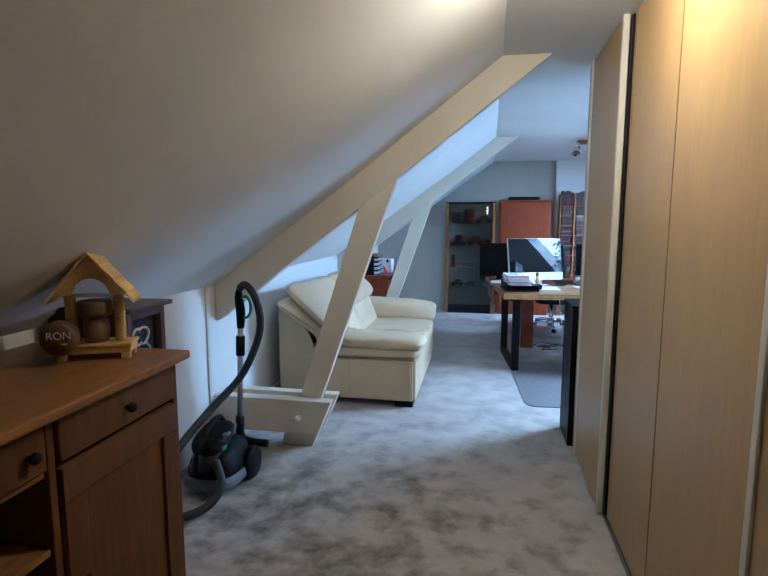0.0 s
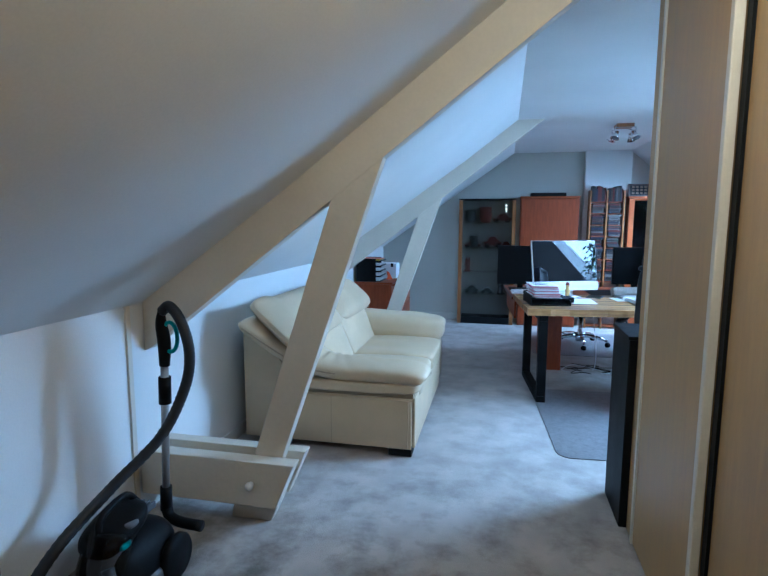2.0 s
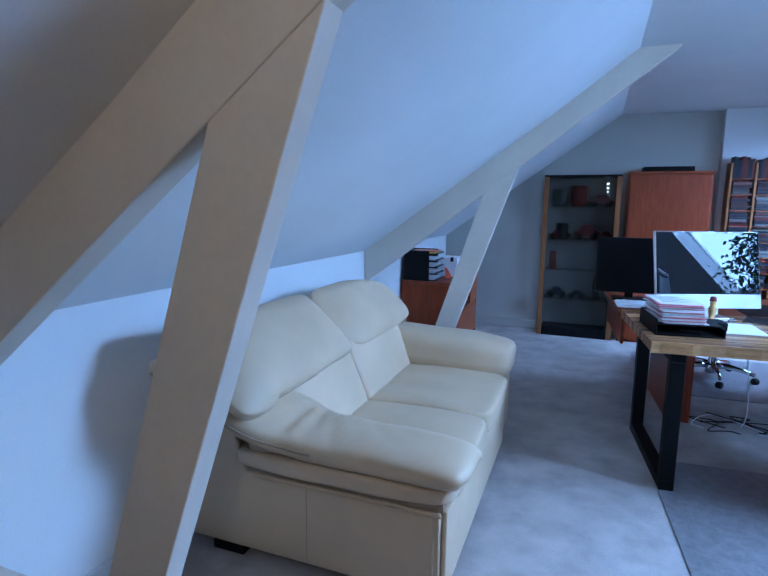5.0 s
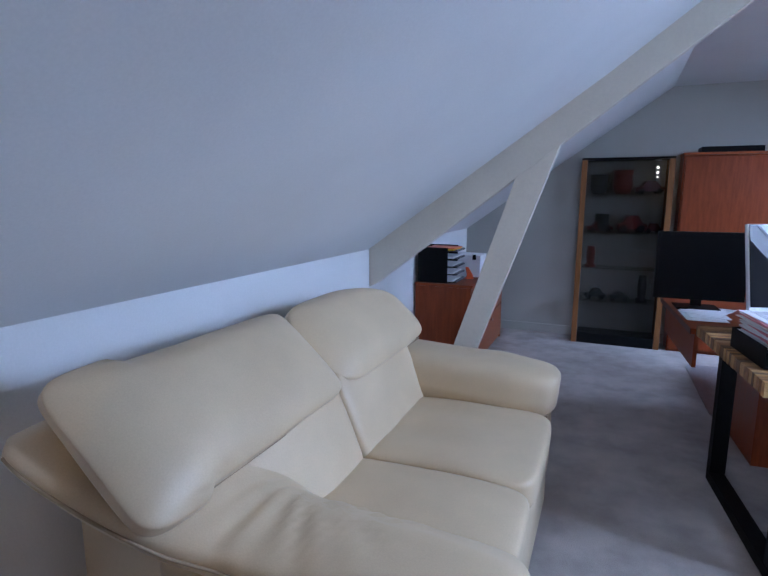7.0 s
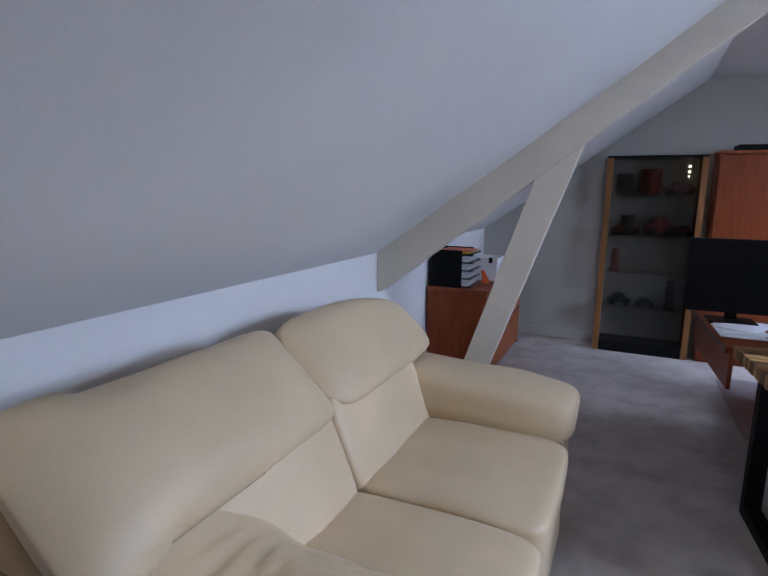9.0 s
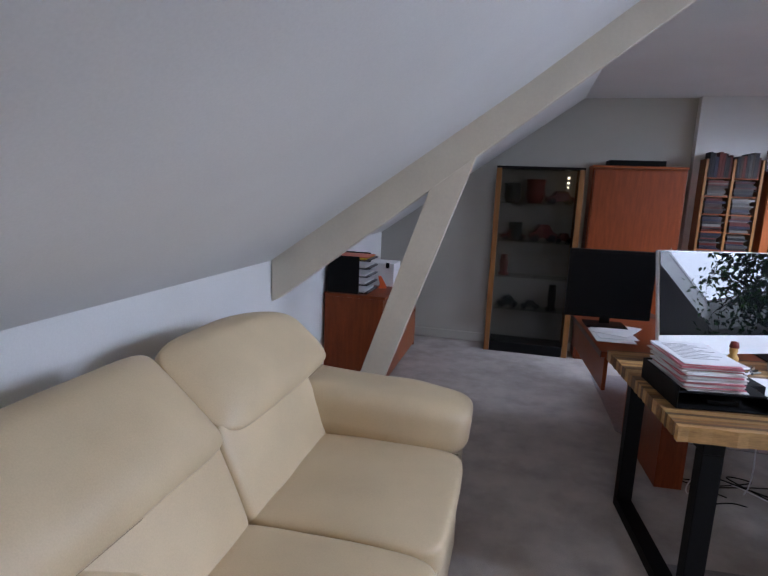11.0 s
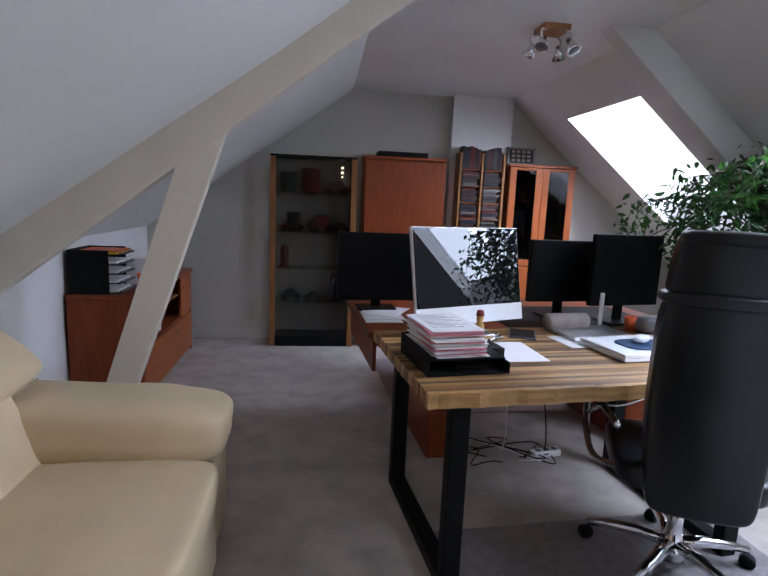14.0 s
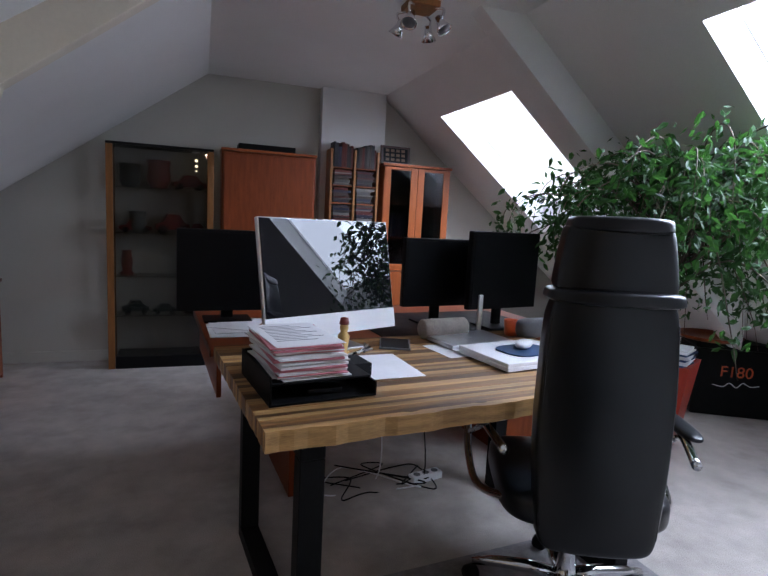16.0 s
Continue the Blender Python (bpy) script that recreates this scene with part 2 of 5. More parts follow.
def prism(poly, a, b, plane="xz", bevel=0.0):
    """A polygon in a plane, drawn out along the third axis from a to b."""
    bm = bmesh.new()
    put = {"xz": lambda p, q, w: (p, w, q), "yz": lambda p, q, w: (w, p, q), "xy": lambda p, q, w: (p, q, w)}[plane]
    one = [bm.verts.new(put(p, q, a)) for p, q in poly]
    two = [bm.verts.new(put(p, q, b)) for p, q in poly]
    bm.faces.new(one)
    bm.faces.new(two[::-1])
    for i in range(len(poly)):
        j = (i + 1) % len(poly)
        bm.faces.new((one[i], one[j], two[j], two[i]))
    bmesh.ops.recalc_face_normals(bm, faces=bm.faces)
    if bevel:
        bmesh.ops.bevel(bm, geom=bm.edges[:], offset=bevel, segments=2, profile=0.5, affect="EDGES")
    return bm


def tube(points, radius, sides=10, closed=False, ridges=0.0):
    bm = bmesh.new()
    pts = [Vector(p) for p in points]
    rings = []
    for i, p in enumerate(pts):
        a = pts[i - 1] if i or closed else p
        b = pts[(i + 1) % len(pts)] if i + 1 < len(pts) or closed else p
        way = (b - a).normalized()
        side = way.orthogonal() if not rings else (last - way * last.dot(way))
        side.normalize()
        last = side.copy()
        up = way.cross(side)
        r = radius[i] if isinstance(radius, (list, tuple)) else radius
        r *= 1 + (ridges if i % 2 else 0)
        rings.append([bm.verts.new(p + (side * math.cos(k * 2 * math.pi / sides) + up * math.sin(k * 2 * math.pi / sides)) * r) for k in range(sides)])
    n = len(rings)
    for i in range(n if closed else n - 1):
        one, two = rings[i], rings[(i + 1) % n]
        for k in range(sides):
            bm.faces.new((one[k], one[(k + 1) % sides], two[(k + 1) % sides], two[k]))
    if not closed:
        bm.faces.new(rings[0][::-1])
        bm.faces.new(rings[-1])
    return bm


def curve_points(control, n=40):
    """A smooth line through the control points."""
    p = [Vector(c) for c in control]
    p = [p[0] * 2 - p[1]] + p + [p[-1] * 2 - p[-2]]
    out = []
    spans = len(p) - 3
    for i in range(n + 1):
        u = i / n * spans
        k = min(int(u), spans - 1)
        t = u - k
        a, b, c, d = p[k:k + 4]
        out.append(0.5 * (2 * b + (c - a) * t + (2 * a - 5 * b + 4 * c - d) * t * t + (3 * b - a - 3 * c + d) * t ** 3))
    return out


def lathe(profile, sides=24, at=(0, 0, 0)):
    bm = bmesh.new()
    rings = []
    for r, z in profile:
        rings.append([bm.verts.new((at[0] + r * math.cos(k * 2 * math.pi / sides), at[1] + r * math.sin(k * 2 * math.pi / sides), at[2] + z)) for k in range(sides)])
    for one, two in zip(rings, rings[1:]):
        for k in range(sides):
            bm.faces.new((one[k], one[(k + 1) % sides], two[(k + 1) % sides], two[k]))
    bm.faces.new(rings[0][::-1])
    bm.faces.new(rings[-1])
    return bm


def cushion(centre, half, n=6.0, cuts=12, shape=None, rumple=0.0, seed=0.0):
    """A stuffed, rounded block; shape(p) may bend it further."""
    bm = bmesh.new()
    bmesh.ops.create_cube(bm, size=2)
    bmesh.ops.subdivide_edges(bm, edges=bm.edges[:], cuts=cuts, use_grid_fill=True)
    for v in bm.verts:
        c = v.co
        k = (abs(c.x) ** n + abs(c.y) ** n + abs(c.z) ** n) ** (-1 / n)
        q = c * k
        p = Vector((q.x * half[0], q.y * half[1], q.z * half[2]))
        if rumple:
            p += q.normalized() * rumple * noise.noise(Vector((p.x * 5 + seed, p.y * 5, p.z * 5)))
        p += Vector(centre)
        v.co = Vector(shape(p)) if shape else p
    return bm


def text_mesh(body, size, depth, material, parent, m, name="lettering", label=""):
    data = bpy.data.curves.new(name, "FONT")
    data.body, data.size, data.extrude = body, size, depth
    data.align_x, data.align_y = "CENTER", "CENTER"
    tmp = bpy.data.objects.new("tmp", data)
    me = bpy.data.meshes.new_from_object(tmp)
    bpy.data.objects.remove(tmp)
    me.materials.append(material)
    ob = new(name, me)
    ob.parent = parent
    ob.matrix_local = m
    if label:
        ob["label"] = label
    return ob


def structure(name, bm, material, label, smooth=False):
    return tagged(link(name, bm, material, None, label, smooth), label, name.split("_")[0], kind="structure")


# ---------------------------------------------------------------- structure
outline = [(KNEE - 0.2, NEAR_END - 0.15), (2.9, NEAR_END - 0.15), (2.9, PART), (KNEE_R + 0.3, PART), (KNEE_R + 0.3, BACK + 0.15), (KNEE - 0.2, BACK + 0.15)]
structure("floor", prism(outline, -0.1, 0.0, "xy"), CARPET, "worn beige-grey carpet with dark blotchy stains")
structure("wall_knee_left", box(KNEE - 0.15, KNEE, NEAR_END, BACK, 0, KNEE_H + 0.0), PLASTER, "low white plastered knee wall under the roof slope")
zr = slope_r(KNEE_R)
structure("wall_knee_right", box(KNEE_R, KNEE_R + 0.15, PART, BACK, 0, zr), PLASTER, "low white knee wall below the skylights")
structure("wall_back", box(KNEE - 0.2, KNEE_R + 0.3, BACK, BACK + 0.15, 0, 3.0), BACKWALL, "matt greige painted gable wall")
structure("wall_chimney", box(2.60, 3.20, BACK - 0.10, BACK - 0.002, 0, CEIL), PLASTER, "pale painted chimney breast on the gable wall")
structure("wall_near", box(KNEE - 0.2, 2.9, NEAR_END - 0.15, NEAR_END, 0, 3.0), PLASTER, "plain plastered end wall")
structure("wall_partition", box(2.16, KNEE_R + 0.2, PART, PART + 0.10, 0, 3.0), PLASTER, "white partition wall beside the wardrobe")
structure("wall_wardrobe_back", box(2.75, 2.9, NEAR_END, PART, 0, 3.0), PLASTER, "plain wall behind the wardrobe")
T = 0.28
structure("ceiling", box(1.49, KINK_R, NEAR_END, BACK, CEIL, CEIL + T), PLASTER, "flat white plastered ceiling")
sl = bmesh.new()
ends = []
for y, steep in ((NEAR_END, 0.762), (BACK, 0.710)):
    xk = KNEE + (CEIL - KNEE_H) / steep
    ring = [(KNEE - 0.2, KNEE_H - 0.2 * steep), (xk, CEIL), (xk, CEIL + T), (KNEE - 0.2, KNEE_H - 0.2 * steep + T)]
    ends.append([sl.verts.new((x, y, z)) for x, z in ring])
sl.faces.new(ends[0])
sl.faces.new(ends[1][::-1])
for k in range(4):
    sl.faces.new((ends[0][k], ends[0][(k + 1) % 4], ends[1][(k + 1) % 4], ends[1][k]))
structure("ceiling_slope_left", sl, PLASTER, "white plastered sloping ceiling above the knee wall")


def slope_strip(bm, x0, x1, y0, y1):
    p = [(x0, slope_r(x0)), (x1, slope_r(x1)), (x1, slope_r(x1) + T), (x0, slope_r(x0) + T)]
    return merge(bm, prism(p, y0, y1))


sr = bmesh.new()
edges = [PART + 0.1, SKYLIGHTS[1][0], SKYLIGHTS[1][1], SKYLIGHTS[0][0], SKYLIGHTS[0][1], BACK]
slope_strip(sr, KINK_R, SKY_TOP, edges[0], edges[-1])
slope_strip(sr, SKY_LOW, KNEE_R + 0.3, edges[0], edges[-1])
for k in (0, 2, 4):
    slope_strip(sr, SKY_TOP, SKY_LOW, edges[k], edges[k + 1])
structure("ceiling_slope_right", sr, PLASTER, "white sloping ceiling pierced by two skylights")

for i, (y0, y1) in enumerate(SKYLIGHTS):
    w = tagged(new("window_%d" % (i + 1)), "white-framed roof window with bright daylight behind", "window", kind="structure")

    def bar(xa, xb, ya, yb, low=0.23):
        p = [(xa, slope_r(xa) + low), (xb, slope_r(xb) + low), (xb, slope_r(xb) + 0.25), (xa, slope_r(xa) + 0.25)]
        return prism(p, ya, yb)
    fw = 0.006
    part("window_frame", bar(SKY_TOP + 0.002, SKY_TOP + fw, y0 + 0.002, y1 - 0.002), WHITEPL, w)
    part("window_frame", bar(SKY_LOW - fw, SKY_LOW - 0.002, y0 + 0.002, y1 - 0.002), WHITEPL, w)
    part("window_frame", bar(SKY_TOP + fw, SKY_LOW - fw, y0 + 0.002, y0 + fw), WHITEPL, w)
    part("window_frame", bar(SKY_TOP + fw, SKY_LOW - fw, y1 - fw, y1 - 0.002), WHITEPL, w)
    pane = part("pane", bar(SKY_TOP + fw, SKY_LOW - fw, y0 + fw, y1 - fw, 0.245), CLEAR, w)
    pane.visible_shadow = False

SKYGLOW = bpy.data.materials.new("overcast_sky_glow")
SKYGLOW.use_nodes = True
gn = SKYGLOW.node_tree.nodes
cloud, cramp = gn.new("ShaderNodeTexNoise"), gn.new("ShaderNodeValToRGB")
cloud.inputs["Scale"].default_value = 0.6
cramp.color_ramp.elements[0].color, cramp.color_ramp.elements[1].color = (0.80, 0.88, 1.0, 1), (0.95, 0.97, 1.0, 1)
SKYGLOW.node_tree.links.new(cloud.outputs["Fac"], cramp.inputs[0])
SKYGLOW.node_tree.links.new(cramp.outputs[0], gn["Principled BSDF"].inputs["Emission Color"])
gn["Principled BSDF"].inputs["Emission Strength"].default_value = 2.8
bd = prism([(1.0, slope_r(1.0) + 5.2), (12.0, slope_r(12.0) + 5.2), (12.0, slope_r(12.0) + 5.3), (1.0, slope_r(1.0) + 5.3)], -4.0, 16.0)
structure("backdrop", bd, SKYGLOW, "plain bright overcast sky beyond the roof windows")

structure("baseboard_back", box(KNEE, 2.6, BACK - 0.018, BACK, 0, 0.09, 0.004), BACKWALL, "greige painted skirting board along the gable wall")
structure("baseboard_left", box(KNEE, KNEE + 0.016, PART, BACK - 0.02, 0, 0.08, 0.004), PLASTER, "white painted skirting board along the knee wall")
structure("trim_jamb", box(2.105, 2.158, PART - 0.03, PART + 0.10, 0, CEIL, 0.004), BIRCH, "birch-faced jamb at the end of the wardrobe")
structure("trim_panel_edge", box(KNEE, KNEE + 0.012, 3.07, 3.10, 0.0, KNEE_H - 0.005, 0.002), BEAM, "thin cracked edge strip on the knee wall")

# ---------------------------------------------------------------- roof trusses
def under(x):
    return 0.853 + TRUSS_PITCH * (x + 0.236)


def over(x):
    return min(CEIL, KNEE_H + PITCH_L * (x - KNEE)) + 0.03


def roof_truss(deep=0.0, shift=0.0):
    t = thing("roof_truss", "cream painted timber roof truss with slanted post and low tie", "beam", "roof trusses")
    end = -0.236 + (CEIL - 0.853) / TRUSS_PITCH
    low = [(-0.275, 0.835), (-0.236, 0.853 - 0.3 * deep), (0.6, under(0.6) - deep), (end + 1.2 * deep, CEIL), (end + 1.2 * deep, CEIL + 0.03), (KINK_L, CEIL + 0.03), (-0.275, over(-0.275))]
    part("rafter", prism(low, 0.0, 0.075, bevel=0.004), BEAM, t)
    p = [(0.292 + shift, 0.30), (0.440 + shift, 0.30), (0.966 + shift, 1.80), (0.72 + shift, 1.60)]
    part("post", prism(p, 0.004, 0.071, bevel=0.004), BEAM, t)
    tie = [(-0.27, 0.12), (0.45, 0.12), (0.545, 0.345), (-0.27, 0.345)]
    part("tie_beam", prism(tie, -0.085, -0.003, bevel=0.004), BEAM, t)
    part("tie_beam", prism(tie, 0.078, 0.15, bevel=0.004), BEAM, t)
    foot = [(0.17, 0.0), (0.385, 0.0), (0.447, 0.135), (0.20, 0.135)]
    part("post_foot", prism(foot, 0.004, 0.071, bevel=0.004), BEAM, t)
    knob = lathe([(0.0, 0.0), (0.014, 0.0), (0.014, 0.012), (0.02, 0.02), (0.02, 0.03), (0.012, 0.04), (0.0, 0.041)], 14)
    k = part("bolt_knob", knob, WHITEPL, t, "small white bolt cap", True)
    k.matrix_local = pose(0.33, -0.086, 0.235, 90, 0, 0)
    return t


truss = roof_truss()
truss.matrix_world = pose(0, 3.2, 0)
roof_truss(0.0, -0.05).matrix_world = pose(0, 6.27, 0)
rr = thing("roof_rafter", "white painted rafter under the skylight slope", "beam")
xa, xb = KINK_R - 0.27, 5.2
poly = [(xa, CEIL + 0.02), (KINK_R, CEIL + 0.02), (xb, slope_r(xb) + 0.02), (xb, slope_r(xb) - 0.27), (xa, CEIL - 0.003)]
part("rafter", prism(poly, 6.60, 6.72), PLASTER, rr)

# ---------------------------------------------------------------- wardrobe and near corridor
def wardrobe():
    w = thing("sliding_wardrobe", "birch-faced sliding wardrobe with closed floor-to-ceiling doors", "wardrobe", m=pose(2.4, 0.8, 0))
    w_x, w_y = 2.4, 0.8

    def door(y0, y1, x, label):
        d = part("sliding_door", box(x - w_x, x + 0.018 - w_x, y0 - w_y, y1 - w_y, 0.025, 2.44, 0.002), BIRCH, w, label)
        for a, b in ((y0 - 0.002, y0 + 0.028), (y1 - 0.028, y1 + 0.002)):
            part("edge_profile", box(x - 0.008 - w_x, x + 0.022 - w_x, a - w_y, b - w_y, 0.02, 2.445, 0.004), BEAM, d)
        return d
    door(2.66, 3.38, 2.095, "birch door sliding in front")
    # Black strip on the rear door, painting the shadow beside the front one.
    part("brush_seal", box(2.119 - w_x, 2.1295 - w_x, 2.622 - w_y, 2.656 - w_y, 0.03, 2.43), BLACKPLASTIC, w, "black strip standing in for the shadow between the sliding doors")
    d = door(1.20, 2.74, 2.130, "")
    part("panel_joint", box(2.1280 - w_x, 2.1310 - w_x, 1.997 - w_y, 2.002 - w_y, 0.03, 2.43), PINE, d)
    door(-0.10, 1.24, 2.100, "")
    door(-1.45, -0.06, 2.130, "")
    part("floor_track", box(2.120 - w_x, 2.170 - w_x, -1.5 - w_y, 3.38 - w_y, 0.0, 0.012, 0.003), GREYPLASTIC, w, "dark metal floor track")
    part("top_track", box(2.085 - w_x, 2.175 - w_x, -1.5 - w_y, 3.38 - w_y, 2.448, 2.468), BEAM, w)
    part("body", box(2.185 - w_x, 2.74 - w_x, -1.5 - w_y, 3.37 - w_y, 0.0, 2.46), BIRCH, w)


wardrobe()


def knob_mesh(r=0.016):
    return lathe([(0.0, 0.0), (r * 0.45, 0.0), (r * 0.45, r * 0.6), (r, r), (r, r * 1.5), (r * 0.6, r * 2.0), (0.0, r * 2.05)], 14)


def sideboard():
    s = thing("sideboard", "brown stained pine sideboard with panelled door, drawers and open shelf", "sideboard", m=pose(0.05, 1.0, 0))
    X, Y = 0.05, 1.0

    def b(x0, x1, y0, y1, z0, z1, bev=0.004):
        return box(x0 - X, x1 - X, y0 - Y, y1 - Y, z0, z1, bev)
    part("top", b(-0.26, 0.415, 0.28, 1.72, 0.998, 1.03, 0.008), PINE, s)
    part("side_panel", b(-0.25, 0.37, 1.665, 1.69, 0.06, 0.997), PINESHADE, s)
    part("side_panel", b(-0.25, 0.37, 0.31, 0.335, 0.06, 0.997), PINESHADE, s)
    part("divider", b(-0.25, 0.372, 1.085, 1.11, 0.06, 0.997), PINESHADE, s)
    part("back_panel", b(-0.255, -0.24, 0.31, 1.69, 0.06, 0.997), PINESHADE, s)
    part("plinth", b(-0.25, 0.38, 0.30, 1.70, 0.0, 0.07, 0.006), PINESHADE, s)
    part("shelf", b(-0.24, 0.36, 0.335, 1.085, 0.835, 0.852), PINE, s)
    part("shelf", b(-0.24, 0.36, 0.335, 1.085, 0.615, 0.635), PINE, s)
    part("shelf", b(-0.24, 0.36, 0.335, 1.085, 0.30, 0.32), PINE, s)

    def pull(parent, y, z):
        k = part("knob", knob_mesh(), BLACKMETAL, parent, "round dark knob", True)
        k.matrix_local = pose(0.385 - X, y - Y, z, 0, 90, 0)
    for y0, y1 in ((1.12, 1.655), (0.345, 1.075)):
        d = part("drawer_front", b(0.355, 0.38, y0, y1, 0.862, 0.985, 0.006), PINESHADE, s)
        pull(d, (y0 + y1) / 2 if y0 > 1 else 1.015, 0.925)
    d = part("door", b(0.352, 0.37, 1.12, 1.655, 0.085, 0.845, 0.003), PINESHADE, s)
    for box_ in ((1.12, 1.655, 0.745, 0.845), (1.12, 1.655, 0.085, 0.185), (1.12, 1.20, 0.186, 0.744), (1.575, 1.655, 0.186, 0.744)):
        part("door_frame", b(0.371, 0.382, box_[0], box_[1], box_[2], box_[3], 0.003), PINESHADE, d)
    pull(d, 1.155, 0.50)


sideboard()


def tavern():
    """A small wooden well-house ornament with log posts, a tiled gable and casks."""
    o = thing("tavern_ornament", "straw-coloured wooden well-house ornament with gable roof and casks", "ornament", m=pose(0.155, 1.56, 1.031, 0, 0, 22) @ Matrix.Scale(0.92, 4))
    part("base", box(-0.13, 0.13, -0.055, 0.055, 0.025, 0.05, 0.004), STRAW, o)
    for x in (-0.11, 0.11):
        for y in (-0.04, 0.04):
            part("foot", box(x - 0.016, x + 0.016, y - 0.014, y + 0.014, 0, 0.025, 0.003), STRAW, o)
    part("plank", box(-0.135, 0.135, -0.06, 0.06, 0.05, 0.062, 0.003), STRAW, o)
    for x in (-0.085, 0.085):
        prof = []
        for k in range(13):
            prof += [(0.018, 0.062 + k * 0.0145), (0.0225, 0.069 + k * 0.0145)]
        p = part("log_post", lathe(prof, 10), STRAW, o, "", True)
        p.matrix_local = pose(x, 0, 0)
    gable = bmesh.new()
    merge(gable, prism([(-0.125, 0.245), (-0.07, 0.245), (-0.05, 0.285), (-0.025, 0.302), (0, 0.308), (0, 0.40)], -0.045, -0.025))
    merge(gable, prism([(0.125, 0.245), (0.0, 0.40), (0, 0.308), (0.025, 0.302), (0.05, 0.285), (0.07, 0.245)], -0.045, -0.025))
    part("gable", gable, STRAW, o)
    for s in (-1, 1):
        for k in range(7):
            t0, t1 = k / 7, (k + 1.25) / 7
            a, b = Vector((s * 0.150, 0.215)), Vector((0.0, 0.395))
            p, q = a.lerp(b, t0), a.lerp(b, min(1, t1))
            lift = 0.012 if k % 2 else 0.009
            part("roof_batten", prism([(p.x, p.y), (q.x, q.y), (q.x, q.y + lift), (p.x, p.y + lift + 0.004)], -0.062, 0.062), STRAW, o)
    ring = lathe([(0.0, 0.0), (0.055, 0.0), (0.060, 0.012), (0.060, 0.045), (0.055, 0.055), (0.0, 0.055)], 22)
    r = part("cask", ring, BARREL, o, "grey-brown round cask top", True)
    r.matrix_local = pose(0, -0.005, 0.165)
    r = part("cask", lathe([(0.0, 0.0), (0.040, 0.0), (0.048, 0.04), (0.040, 0.09), (0.0, 0.09)], 20), BARREL, o, "", True)
    r.matrix_local = pose(0.0, 0, 0.064)
    r = part("barrel", lathe([(0.0, 0.0), (0.055, 0.0), (0.062, 0.012), (0.062, 0.05), (0.056, 0.062), (0.0, 0.062)], 26), BARREL, o, "lying dark barrel with painted lid", True)
    r.matrix_local = pose(-0.095, -0.062, 0.098, 90, 0, 0)
    text_mesh("RON", 0.038, 0.001, WHITEPL, o, pose(-0.088, -0.1255, 0.110, 90, 0, 0), "lettering", "white painted letters")
    part("label_bar", box(-0.082, -0.062, -0.126, -0.1245, 0.078, 0.084), YELLOW, o)
    part("crossbar", box(-0.11, 0.11, -0.012, 0.012, 0.232, 0.246, 0.003), ALU, o, "grey metal crossbar")


tavern()


def wire_stand():
    o = thing("wire_stand", "small orange wire stand on the sideboard top", "ornament", m=pose(0.05, 0.98, 1.031))
    pts = [(-0.05, -0.04, 0.004), (0.06, -0.04, 0.004), (0.06, 0.04, 0.004), (-0.05, 0.04, 0.004)]
    part("ring", tube(pts, 0.003, 8, True), ORANGE, o)
    part("ring", tube([(x, y, 0.05) for x, y, z in pts], 0.003, 8, True), ORANGE, o)
    for x, y, z in pts:
        part("leg", tube([(x, y, 0.004), (x, y, 0.05)], 0.003, 8), ORANGE, o)


wire_stand()


def knot_case():
    """A tall dark display case with rope knots on a navy back."""
    c = thing("knot_display_case", "tall dark mahogany case showing white rope knots", "display case", m=pose(-0.03, 1.885, 0))
    part("back_panel", box(-0.20, -0.185, -0.12, 0.12, 0, 1.15), DARKWOOD, c)
    part("side_panel", box(-0.20, 0.15, -0.125, -0.108, 0, 1.15, 0.002), DARKWOOD, c)
    part("side_panel", box(-0.20, 0.15, 0.108, 0.125, 0, 1.15, 0.002), DARKWOOD, c)
    part("top", box(-0.215, 0.185, -0.145, 0.145, 1.15, 1.168, 0.004), DARKWOOD, c)
    part("base", box(-0.20, 0.16, -0.13, 0.13, 0, 0.08, 0.003), DARKWOOD, c)
    part("felt_panel", box(0.10, 0.112, -0.108, 0.108, 0.08, 1.15), NAVY, c, "navy felt backing")
    part("front_frame", box(0.13, 0.155, -0.125, -0.095, 0.08, 1.15, 0.002), DARKWOOD, c)
    part("front_frame", box(0.13, 0.155, 0.095, 0.125, 0.08, 1.15, 0.002), DARKWOOD, c)
    part("front_frame", box(0.13, 0.155, -0.095, 0.095, 1.115, 1.15, 0.002), DARKWOOD, c)
    g = part("pane", box(0.138, 0.141, -0.095, 0.095, 0.08, 1.115), CLEAR, c)
    g.visible_shadow = False
    z = 1.03
    for k in range(6):
        pts = []
        for i in range(41):
            a = i / 40 * 2 * math.pi
            r = 0.055 * (0.45 + 0.55 * abs(math.cos((2 + k % 2) * a / 2 + k)))
            pts.append((0.120 + 0.004 * math.sin(3 * a), r * math.cos(a), z + r * math.sin(a)))
        part("rope_knot", tube(pts[:-1], 0.0055, 8, True), ROPE, c, "white rope knot", True)
        part("rope_end", tube(curve_points([(0.12, 0.03, z - 0.03), (0.121, 0.06, z - 0.06), (0.12, 0.045, z - 0.09)], 10), 0.005, 8), ROPE, c, "", True)
        z -= 0.165


knot_case()


